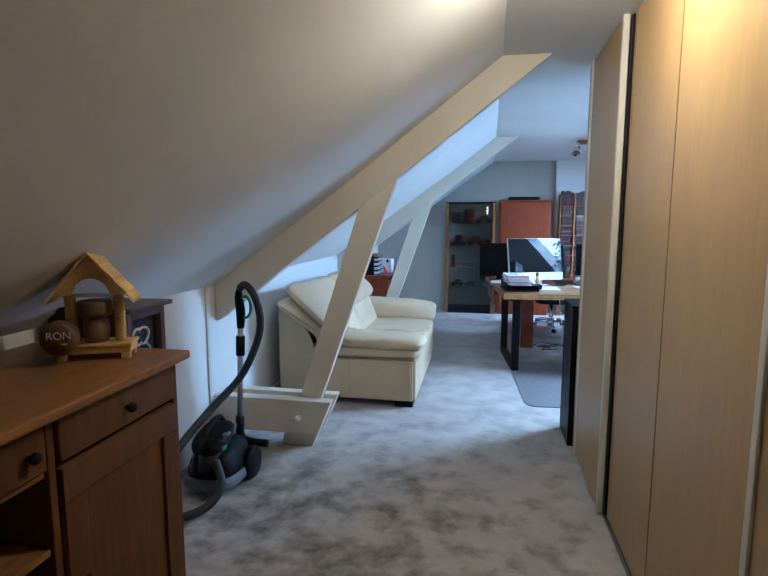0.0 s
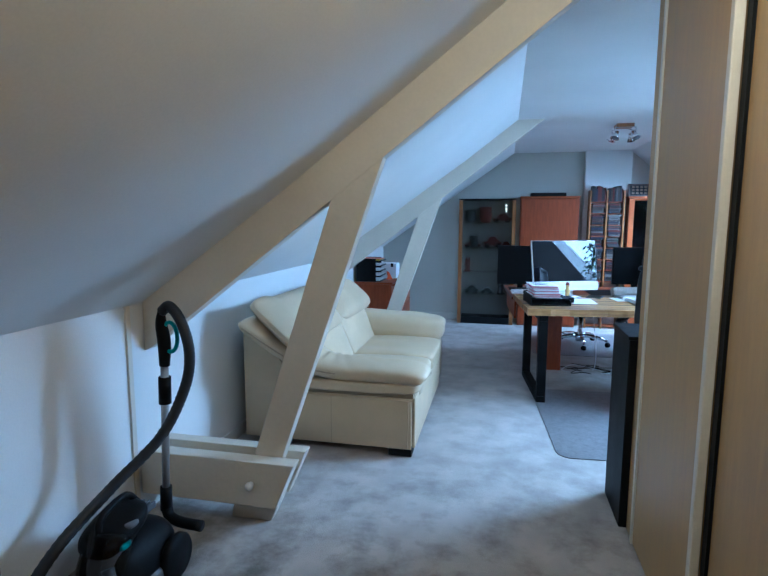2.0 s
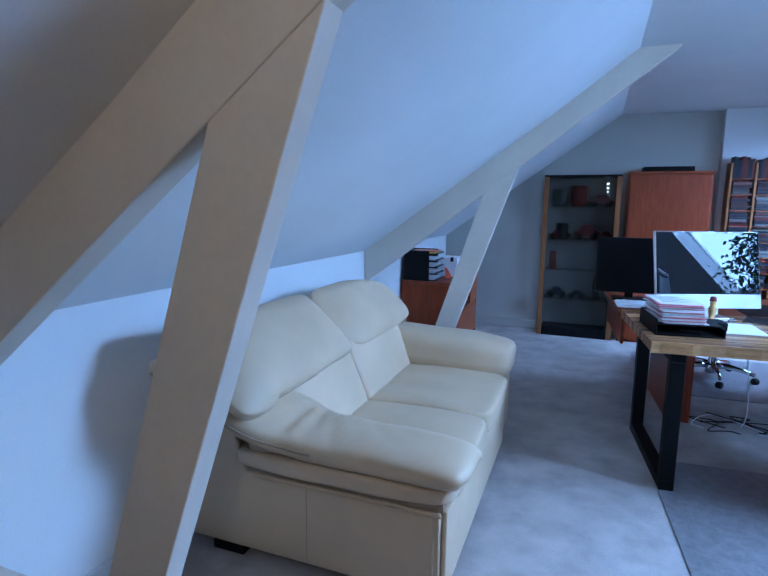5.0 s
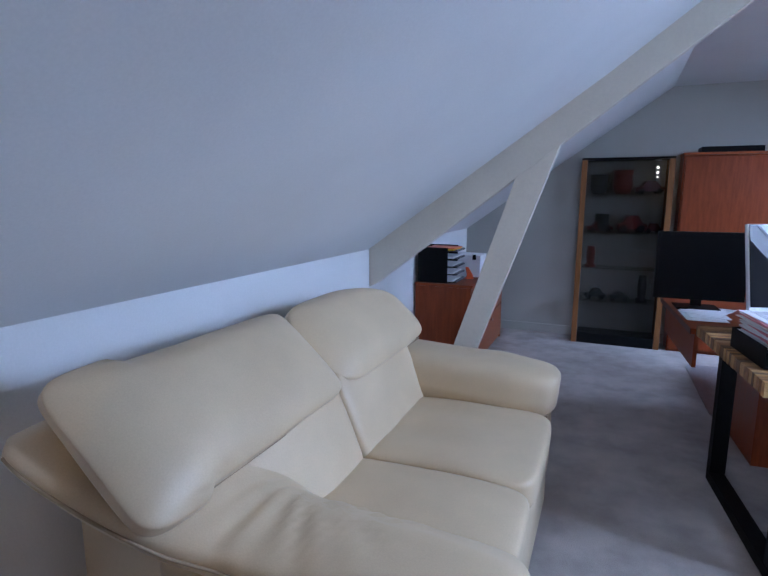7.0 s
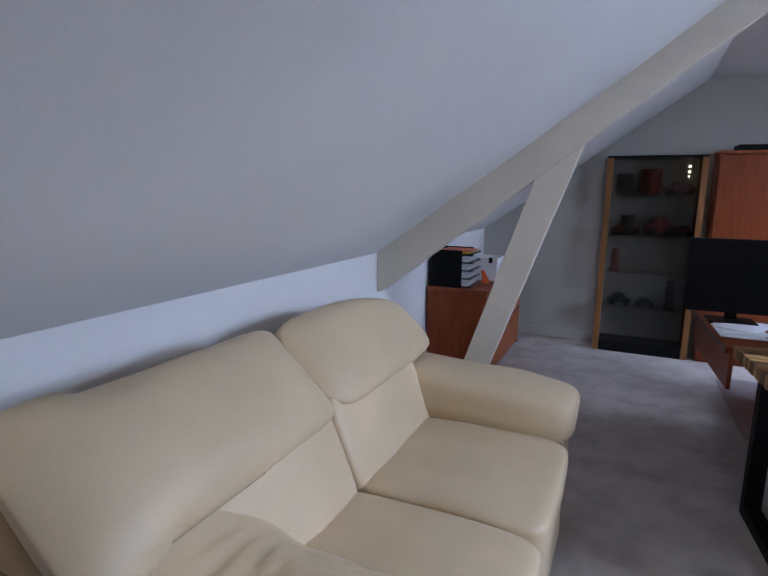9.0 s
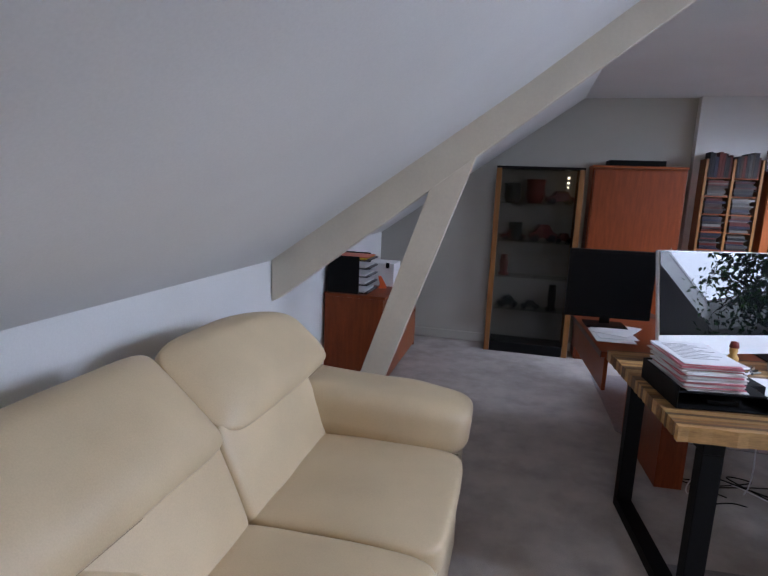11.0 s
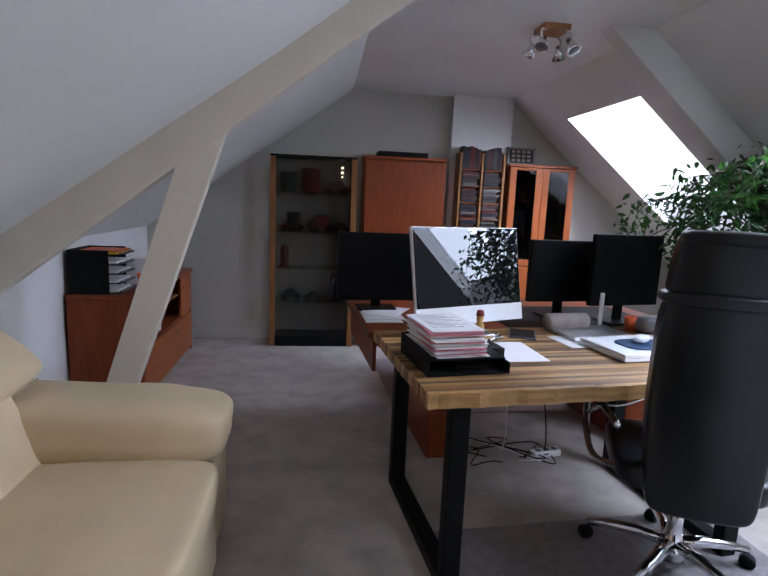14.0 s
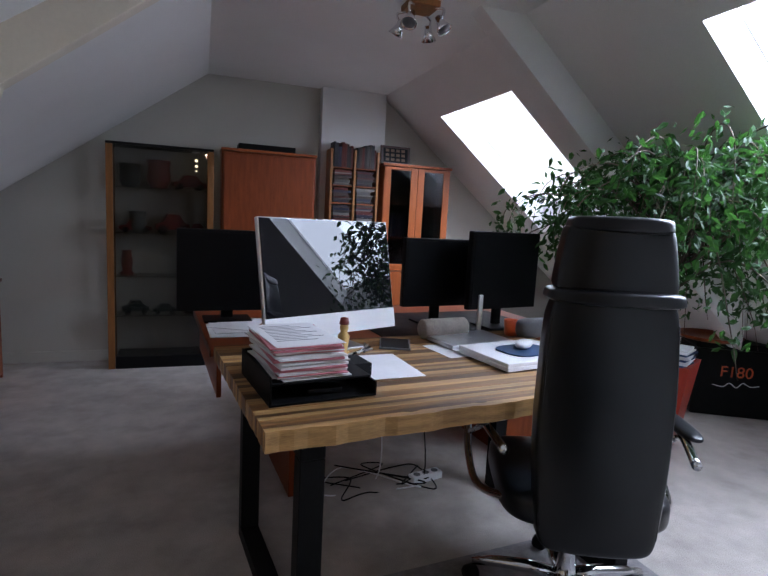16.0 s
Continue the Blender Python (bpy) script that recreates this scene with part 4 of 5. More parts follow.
def laptop(x, y, turn, w, h, t, material, label, name="laptop"):
    o = thing(name, label, "laptop", m=on_desk(x, y, DZ, turn))
    part("base", box(-w / 2, w / 2, -h / 2, h / 2, 0.002, t * 0.55, 0.003), material, o)
    part("lid", box(-w / 2, w / 2, -h / 2, h / 2, t * 0.56, t, 0.003), material, o)
    part("logo", lathe([(0.0, 0.0), (0.014, 0.0), (0.014, 0.0004), (0.0, 0.0005)], 16), WHITEPL, o).matrix_local = pose(0, 0, t)
    return o


laptop(2.70, 6.06, 8, 0.34, 0.235, 0.022, ALU, "closed silver laptop lying on the desk")
laptop(2.78, 5.77, 9, 0.40, 0.30, 0.034, WHITEPL, "closed white laptop under the mouse mat", "white_laptop")
flat("paper_sheet", rect(0.30, 0.21), 0.001, PAPER, "white sheet half under the white laptop", "paper", 2.62, 5.94, turn=9)
mm = [(0.115 * (abs(math.cos(a)) ** 0.6) * (1 if math.cos(a) > 0 else -1), 0.085 * (abs(math.sin(a)) ** 0.6) * (1 if math.sin(a) > 0 else -1)) for a in [k * 2 * math.pi / 36 for k in range(36)]]
flat("mouse_mat", mm, 0.004, BLUEMAT, "blue patterned mouse mat on the white laptop", "mouse mat", 2.79, 5.76, DZ + 0.035, 12)
mo = link("computer_mouse", cushion((0, 0, 0.016), (0.03, 0.056, 0.016), 2.6, 10), WHITEPL, None, "", True)
mo.matrix_world = on_desk(2.80, 5.785, DZ + 0.040, -50)
tagged(mo, "white rounded computer mouse on a blue mat", "mouse")


def tablet():
    o = thing("tablet", "dark tablet lying beside the figurine", "tablet", m=on_desk(2.34, 6.05, DZ, -20))
    part("body", box(-0.065, 0.065, -0.09, 0.09, 0, 0.008, 0.003), GREYPLASTIC, o)
    part("screen", box(-0.058, 0.058, -0.080, 0.080, 0.0081, 0.0092), SCREEN, o)


tablet()
bx = link("black_box", box(-0.035, 0.035, -0.06, 0.06, 0, 0.045, 0.004), BLACKPLASTIC)
bx.matrix_world = on_desk(2.06, 5.70, DZ, 10)
tagged(bx, "small black desk box beside the letter tray", "box")
fig = lathe([(0.0, 0.0), (0.026, 0.0), (0.026, 0.012), (0.016, 0.016), (0.020, 0.05), (0.024, 0.075), (0.013, 0.09), (0.017, 0.105), (0.016, 0.118), (0.019, 0.12), (0.014, 0.142), (0.0, 0.146)], 18)
f = link("figurine", fig, STRAW, None, "", True)
f.matrix_world = on_desk(2.08, 5.93)
tagged(f, "small turned wooden figurine with red cap", "figurine")
capm = link("figurine_cap", lathe([(0.0, 0.0), (0.0200, 0.0), (0.0152, 0.024), (0.0, 0.028)], 18), REDCAR, f, "red painted cap", True)
capm.matrix_local = pose(0, 0, 0.1205)
for k in range(4):
    p = link("pen", tube([(0, -0.07, 0.005), (0, 0.07, 0.005)], 0.0045, 8), (ALU, BLACKPLASTIC, ALU, GREYPLASTIC)[k], None, "", True)
    p.matrix_world = on_desk(2.155 + 0.012 * k, 5.945 + 0.02 * k, DZ, -60 + 14 * k)
    tagged(p, "metal pen lying on the desk", "pen", "pens on the desk")
roll_bm = lathe([(0.0, 0.0), (0.036, 0.0), (0.045, 0.008), (0.046, 0.06), (0.0445, 0.12), (0.046, 0.18), (0.045, 0.232), (0.036, 0.24), (0.03, 0.232), (0.0, 0.232)], 26)
roll = link("cloth_roll", roll_bm, STRAWCLOTH, None, "", True)
roll.matrix_world = on_desk(2.50, 6.14, DZ + 0.045, 8) @ pose(0, 0, 0, 0, 90, 0)
tagged(roll, "rolled grey-white cloth lying on the desk", "cloth")
cup = thing("cup", "orange plastic cup on the desk", "cup", m=on_desk(2.99, 6.17))
part("wall", lathe([(0.0, 0.0), (0.030, 0.0), (0.036, 0.075), (0.033, 0.075), (0.028, 0.006), (0.0, 0.006)], 22), ORANGE, cup, "", True)
# Added black sheet; darkens the cherry top around the monitor feet.
dp = link("desk_pad", box(-0.50, 0.50, -0.33, 0.33, 0, 0.004, 0.001, 1), BLACKPLASTIC)
dp.matrix_world = pose(2.88, 6.66, 0.7465, 0, 0, 4)
tagged(dp, "thin black sheet added to darken the desk top under the monitors", "desk pad")
st = thing("tablet_stand", "slim silver stand holding nothing, on the desk", "stand", m=on_desk(2.84, 6.22))
part("post", box(-0.012, 0.012, -0.006, 0.006, 0.008, 0.19, 0.004), ALU, st)
part("foot", box(-0.06, 0.06, -0.05, 0.06, 0, 0.008, 0.003), BLACKPLASTIC, st)
sp = thing("desk_speaker", "grey fabric bar speaker lying on the desk", "speaker", m=on_desk(3.09, 6.12, DZ, 8))
part("body", cushion((0, 0, 0.045), (0.10, 0.045, 0.045), 4, 8), GREYPLASTIC, sp, "", True)


def blotch_papers():
    rng = random.Random(3)
    for k in range(3):
        o = link("paper_sheet", prism(rect(0.21, 0.297), 0, 0.002, "xy"), PAPER)
        o.matrix_world = pose(1.70 + rng.uniform(-0.03, 0.1), 6.60 + 0.07 * k, 0.747 + 0.0025 * k, 0, 0, rng.uniform(-30, 30))
        tagged(o, "loose white sheet on the cherry desk", "paper", "papers on the cherry desk")


blotch_papers()


def cables():
    rng = random.Random(5)
    for k in range(4):
        a = Vector((2.25 + 0.12 * k, 6.35 + rng.uniform(-0.05, 0.1), 0.70 if k % 2 else 0.012))
        pts = [a]
        for j in range(6):
            pts.append(Vector((2.1 + rng.uniform(0, 0.6), 6.2 + rng.uniform(0, 0.35), 0.012 + 0.006 * (k % 3))))
        o = link("cable", tube(curve_points(pts, 50), 0.0035, 6), BLACKPLASTIC if k != 1 else WHITEPL, None, "", True)
        tagged(o, "tangled black cable under the desk" if k != 1 else "white cable hanging under the desk", "cable", "cables under the desk")
    o = link("cable", tube(curve_points([(2.35, 6.15, 0.72), (2.5, 6.0, 0.56), (2.75, 5.9, 0.48), (3.0, 5.95, 0.50)], 30), 0.004, 6), WHITEPL, None, "", True)
    tagged(o, "white cable sagging under the desk top", "cable", "cables under the desk")
    ps = thing("power_strip", "white power strip on the carpet under the desk", "power strip", m=pose(2.66, 6.33, 0, 0, 0, 12))
    part("body", box(-0.09, 0.09, -0.028, 0.028, 0, 0.04, 0.006), WHITEPL, ps)
    for k in range(3):
        s_ = part("socket", lathe([(0.0, 0.0), (0.018, 0.0), (0.018, 0.002), (0.0, 0.002)], 16), GREYPLASTIC, ps)
        s_.matrix_local = pose(-0.055 + 0.055 * k, 0, 0.0395)


cables()

# ---------------------------------------------------------------- office chairs
def office_chair(m, label, high=True):
    c = thing("office_chair", label, "chair", "office chairs", m)
    hub = part("hub", lathe([(0.0, 0.05), (0.05, 0.05), (0.055, 0.10), (0.035, 0.13), (0.028, 0.20), (0.028, 0.40), (0.0, 0.40)], 18), CHROME, c, "", True)
    for k in range(5):
        a = radians(72 * k + 20)
        d = Vector((math.cos(a), math.sin(a), 0))
        pts = [d * r + Vector((0, 0, z)) for r, z in ((0.03, 0.115), (0.12, 0.118), (0.22, 0.105), (0.31, 0.082))]
        leg = part("base_arm", tube(pts, [0.026, 0.024, 0.020, 0.016], 10), CHROME, c, "chromed base arm", True)
        w = part("castor", lathe([(0.0, -0.022), (0.024, -0.022), (0.029, -0.014), (0.029, 0.014), (0.024, 0.022), (0.0, 0.022)], 16), BLACKPLASTIC, c, "", True)
        w.matrix_local = pose(*(d * 0.315 + Vector((0, 0, 0.03))), 0, 90, 72 * k + 70)
    part("seat", cushion((0, 0.06, 0.46), (0.26, 0.27, 0.065), 4.5, 12, lambda p: (p.x, p.y, p.z - 0.25 * max(0, p.y - 0.22))), BLACKLEATHER, c, "", True)

    def back(p):
        k = p.z - 0.45
        wide = 1.0 + 0.10 * math.sin(max(0, min(1, (p.z - 0.45) / 0.75)) * math.pi) - 0.16 * max(0, (p.z - 1.1) / 0.25) ** 1.5
        return (p.x * wide, p.y - (-0.06 if high else 0.14) * k - 0.10 * (p.x / 0.25) ** 2 * -0.5, p.z)
    low, tall = (0.765, 0.395) if high else (0.80, 0.36)
    part("backrest", cushion((0, -0.22, low), (0.172, 0.045, tall), 10, 22, back, 0.003, 1.5), BLACKLEATHER, c, "", True)
    if high:
        for sx in (-1, 1):
            side = [back(Vector((sx * 0.163, -0.258, 0.43 + 0.072 * j))) for j in range(10)]
            part("edge_piping", tube(curve_points(side, 30), 0.004, 6), BLACKLEATHER, c, "", True)
    if high:
        part("lumbar_roll", cushion((0, -0.225, 1.150), (0.186, 0.068, 0.022), 5, 20, back, 0.005, 9.0), BLACKLEATHER, c, "stitched leather roll", True)
    if high:
        part("headrest", cushion((0, -0.22, 1.262), (0.172, 0.050, 0.108), 8, 18, back, 0.003, 6.0), BLACKLEATHER, c, "", True)
    if high:
        part("head_roll", cushion((0, -0.222, 1.362), (0.168, 0.062, 0.024), 5, 16, back, 0.004, 2.0), BLACKLEATHER, c, "padded top roll", True)
    part("spine", box(-0.05, 0.05, -0.21, 0.05, 0.37, 0.395, 0.006), BLACKPLASTIC, c)
    for s in (-1, 1):
        pts = curve_points([(s * 0.23, -0.12, 0.46), (s * 0.31, 0.02, 0.42), (s * 0.335, 0.16, 0.47), (s * 0.335, 0.24, 0.60), (s * 0.33, 0.20, 0.675), (s * 0.32, 0.02, 0.675), (s * 0.27, -0.20, 0.655)], 40)
        arm = part("arm_tube", tube(pts, 0.014, 12), CHROME, c, "bent chrome arm tube", True)
        part("arm_pad", cushion((s * 0.325, 0.06, 0.69), (0.032, 0.15, 0.016), 3, 8), BLACKLEATHER, arm, "black padded arm top", True)
        part("arm_brace", tube([(s * 0.335, 0.15, 0.56), (s * 0.30, 0.0, 0.66)], 0.010, 8), CHROME, arm, "", True)


office_chair(pose(2.765, 5.375, 0, 0, 0, -24) @ Matrix.Diagonal((1.04, 1.04, 0.985, 1)), "high-backed black leather office chair with chrome arms and base")
office_chair(pose(2.45, 7.55, 0, 0, 0, 178), "black leather office chair beyond the desks, on chrome castors", False)

# ---------------------------------------------------------------- gable wall furniture
def vitrine():
    F, D0 = 8.60, BACK - 0.02 - 8.60
    v = thing("glass_vitrine", "tall glass display cabinet with wooden posts and small models", "display cabinet", m=pose(1.285, F, 0))
    w = 0.395
    for x in (-w, w - 0.05):
        part("post", box(x, x + 0.05, 0.0, 0.045, 0.0, 1.775, 0.003), VITRINEWOOD, v)
        part("rear_post", box(x, x + 0.03, D0 - 0.03, D0, 0.0, 1.775, 0.003), VITRINEWOOD, v)
    part("top", box(-w, w, 0.0, D0, 1.776, 1.795, 0.003), BLACKPLASTIC, v)
    part("base", box(-w + 0.051, w - 0.051, 0.003, D0, 0.0, 0.10, 0.003), BLACKPLASTIC, v)
    part("back_panel", box(-w + 0.03, w - 0.03, D0 - 0.008, D0 - 0.002, 0.10, 1.775), BACKWALL, v)
    for z in (0.435, 0.755, 1.10, 1.46):
        s = part("shelf", box(-w + 0.055, w - 0.055, 0.012, D0 - 0.012, z - 0.008, z), CLEAR, v)
        s.visible_shadow = False
    p = part("glass_door", box(-w + 0.051, w - 0.051, 0.002, 0.007, 0.101, 1.774), DIMGLASS, v)
    p.visible_shadow = False
    lampm = part("spot", lathe([(0.0, 0.0), (0.03, 0.0), (0.03, 0.012), (0.0, 0.012)], 16), ALU, v, "small halogen spot under the top")
    lampm.matrix_local = pose(w - 0.14, 0.10, 1.763)


vitrine()
GLOW = bpy.data.materials.new("halogen_glow")
GLOW.use_nodes = True
GLOW.node_tree.nodes["Principled BSDF"].inputs["Emission Color"].default_value = (1.0, 0.86, 0.55, 1)
GLOW.node_tree.nodes["Principled BSDF"].inputs["Emission Strength"].default_value = 9.0
for dz, r in ((0, 0.013), (-0.045, 0.013), (-0.085, 0.009)):
    b = link("halogen_bulb", lathe([(0.0, -r), (r * 0.8, -r * 0.6), (r, 0.0), (r * 0.8, r * 0.6), (0.0, r)], 12), GLOW, None, "", True)
    b.matrix_world = pose(1.545, 8.66, 1.70 + dz)
    tagged(b, "small lit halogen bulb inside the vitrine", "bulb", "vitrine bulbs")


def model(x, z, w, h, material, kind, label):
    y = 8.72
    if kind == "car":
        prof = [(-w / 2, h * 0.2), (-w / 2, h * 0.5), (-w * 0.3, h * 0.58), (-w * 0.16, h), (w * 0.18, h), (w * 0.34, h * 0.58), (w / 2, h * 0.48), (w / 2, h * 0.2)]
        t = thing("model_car", label, "model car", "vitrine models", m=pose(x, y, z + 0.001, 0, 0, 12))
        part("body", prism(prof, -w * 0.2, w * 0.2, bevel=0.004), material, t)
        for sx in (-0.3, 0.3):
            for sy in (-0.2, 0.2):
                wh = part("wheel", lathe([(0.0, -0.008), (h * 0.22, -0.008), (h * 0.22, 0.008), (0.0, 0.008)], 14), BLACKPLASTIC, t)
                wh.matrix_local = pose(sx * w, sy * w, h * 0.22, 90, 0, 0)
    elif kind == "tower":
        t = link("model_tower", lathe([(0.0, 0.0), (w * 0.5, 0.0), (w * 0.5, h * 0.1), (w * 0.3, h * 0.15), (w * 0.42, h * 0.6), (w * 0.3, h * 0.85), (w * 0.35, h), (0.0, h)], 16), material, None, "", True)
        t.matrix_world = pose(x, y, z + 0.001)
        tagged(t, label, "ornament", "vitrine models")
    else:
        t = link("model_jug", lathe([(0.0, 0.0), (w * 0.35, 0.0), (w * 0.5, h * 0.35), (w * 0.42, h * 0.75), (w * 0.5, h), (w * 0.44, h), (w * 0.36, h * 0.74), (0.0, h * 0.1)], 18), material, None, "", True)
        t.matrix_world = pose(x, y, z + 0.001)
        tagged(t, label, "ornament", "vitrine models")


for spec in ((1.08, 0.435, 0.20, 0.11, TIEGREEN, "car", "dark toy car model on a glass shelf"), (1.30, 0.435, 0.18, 0.08, TIEGREEN, "car", "low dark toy car model on a glass shelf"), (1.50, 0.435, 0.10, 0.25, BLACKPLASTIC, "tower", "tall black bottle-shaped ornament on a glass shelf"),
             (1.02, 0.755, 0.11, 0.20, REDCAR, "tower", "reddish figure-shaped ornament on a glass shelf"), (1.08, 1.10, 0.24, 0.10, REDCAR, "car", "red toy car model on a glass shelf"), (1.10, 1.10, 0.14, 0.17, TIEGREEN, "jug", "dark jug on a glass shelf"), (1.36, 1.10, 0.26, 0.16, REDCAR, "car", "large dark red toy lorry model"),
             (1.55, 1.10, 0.16, 0.09, REDCAR, "car", "small red toy car on a glass shelf"), (1.05, 1.46, 0.17, 0.18, TIEGREEN, "jug", "dark green jug on a glass shelf"), (1.26, 1.46, 0.19, 0.22, REDCAR, "jug", "red glazed jug on a glass shelf"), (1.49, 1.46, 0.26, 0.12, REDCAR, "car", "red toy van on a glass shelf")):
    model(*spec)


def tall_cabinet():
    F = 8.60
    c = thing("tall_cabinet", "tall cherry veneer cabinet with a plain flat door", "cabinet", m=pose(2.13, F, 0))
    part("body", box(-0.39, 0.39, 0.022, BACK - 0.02 - F, 0.0, 1.80, 0.003), CHERRY, c)
    part("door", box(-0.375, 0.375, 0.0, 0.020, 0.80, 1.785, 0.004), CHERRY, c)
    d = part("door", box(-0.375, 0.375, 0.0, 0.020, 0.03, 0.79, 0.004), CHERRY, c)
    part("handle", tube([(0.33, -0.02, 1.0), (0.33, -0.02, 1.12)], 0.006, 8), CHROME, c, "", True)
    part("cornice", box(-0.395, 0.395, -0.006, BACK - 0.02 - F, 1.801, 1.822, 0.003), CHERRYEDGE, c)
    b = link("video_recorder", box(-0.235, 0.235, -0.10, 0.12, 0, 0.05, 0.004), BLACKPLASTIC)
    b.matrix_world = pose(2.11, 8.74, 1.823)
    tagged(b, "flat black box lying on the tall cabinet", "box")


tall_cabinet()


def cd_rack():
    F = 8.62
    r = thing("disc_rack", "tall two-column wooden rack packed with discs", "rack", m=pose(2.875, F, 0))
    for x in (-0.225, -0.012, 0.203):
        part("upright", box(x, x + 0.022, 0.0, 0.17, 0, 1.90, 0.002), VITRINEWOOD, r)
    rng = random.Random(11)
    meshes = {}
    cols = [paint("disc_%d" % i, tuple(v * 0.6 for v in c), 0.5, vary=0.1, spec=0.2) for i, c in enumerate(((0.03, 0.03, 0.032), (0.11, 0.10, 0.095), (0.03, 0.033, 0.06), (0.15, 0.03, 0.02), (0.24, 0.22, 0.20), (0.02, 0.02, 0.02), (0.08, 0.055, 0.04)))]
    for col, x0 in enumerate((-0.202, 0.011)):
        for k in range(12):
            z = 0.04 + k * 0.155
            part("shelf", box(x0, x0 + 0.190, 0.01, 0.168, z - 0.010, z, 0.0), CHERRYEDGE, r)
            if k == 11:
                x = x0 + 0.004
                while x < x0 + 0.17:
                    w, h = rng.uniform(0.013, 0.028), rng.uniform(0.17, 0.215)
                    part("disc_case", box(x, x + w, 0.0, 0.14, z + 0.0005, z + h, 0.001, 1), cols[rng.choice((0, 2, 3, 5, 6, 0, 1))], r)
                    x += w + 0.0008
                continue
            if k < 4:
                continue
            h = z + 0.001
            while h < z + 0.125:
                t = rng.choice((0.0102, 0.0102, 0.022))
                part("disc_case", box(x0 + rng.uniform(0.006, 0.02), x0 + rng.uniform(0.145, 0.185), rng.uniform(0.0, 0.012), 0.14, h, h + t, 0.0006, 1), rng.choice(cols), r)
                h += t + 0.0006


cd_rack()


def glass_cabinet():
    F = 8.60
    c = thing("glass_door_cabinet", "cherry cabinet with two smoked glass doors", "cabinet", m=pose(3.475, F, 0))
    part("side_panel", box(-0.33, -0.31, 0.02, 0.28, 0.0, 1.79, 0.002), CHERRYEDGE, c)
    part("side_panel", box(0.31, 0.33, 0.02, 0.28, 0.0, 1.79, 0.002), CHERRYEDGE, c)
    part("back_panel", box(-0.31, 0.31, 0.265, 0.28, 0.0, 1.79), DARKWOOD, c)
    part("top", box(-0.345, 0.345, -0.01, 0.285, 1.791, 1.815, 0.004), CHERRYEDGE, c)
    for z in (0.82, 1.15, 1.47):
        part("shelf", box(-0.31, 0.31, 0.03, 0.264, z - 0.018, z), CHERRY, c)
    for x0, x1 in ((-0.328, -0.002), (0.002, 0.328)):
        d = part("glass_door", box(x0, x0 + 0.065, 0.0, 0.018, 0.84, 1.785, 0.002), CHERRYEDGE, c)
        part("door_frame", box(x1 - 0.065, x1, 0.0, 0.018, 0.84, 1.785, 0.002), CHERRYEDGE, d)
        part("door_frame", box(x0 + 0.066, x1 - 0.066, 0.0, 0.018, 0.84, 0.90, 0.002), CHERRYEDGE, d)
        part("door_frame", box(x0 + 0.066, x1 - 0.066, 0.0, 0.018, 1.76, 1.785, 0.002), CHERRYEDGE, d)
        g = part("pane", box(x0 + 0.064, x1 - 0.064, 0.006, 0.011, 0.895, 1.765), SMOKE, d)
        g.visible_shadow = False
        for z0, z1 in ((0.03, 0.40), (0.41, 0.83)):
            part("lower_door", box(x0, x1, 0.0, 0.018, z0, z1, 0.003), CHERRYEDGE, c)
    part("lower_body", box(-0.309, 0.309, 0.02, 0.264, 0.0, 0.80), CHERRY, c)
    for k in range(9):
        b = link("book", box(-0.012, 0.012, 0, 0.15, 0, 0.21 + 0.01 * (k % 3), 0.002), (NAVY, DARKWOOD, GREYPLASTIC)[k % 3])
        b.matrix_world = pose(3.21 + 0.028 * k, F + 0.07, 1.151)
        tagged(b, "dark book behind smoked glass", "book", "books in the glass cabinet")
    p = thing("framed_picture", "dark wooden frame with a grid of small emblems", "picture", m=pose(3.30, F + 0.14, 1.816, -8, 0, 0))
    part("frame", box(-0.145, 0.145, 0.0, 0.018, 0.0, 0.175, 0.003), DARKWOOD, p)
    part("felt", box(-0.12, 0.12, -0.002, -0.0005, 0.022, 0.153), BLACKPLASTIC, p)
    for i in range(4):
        for j in range(3):
            part("emblem", box(-0.10 + 0.052 * i, -0.065 + 0.052 * i, -0.005, -0.0022, 0.034 + 0.042 * j, 0.060 + 0.042 * j, 0.001), BARREL, p)


glass_cabinet()


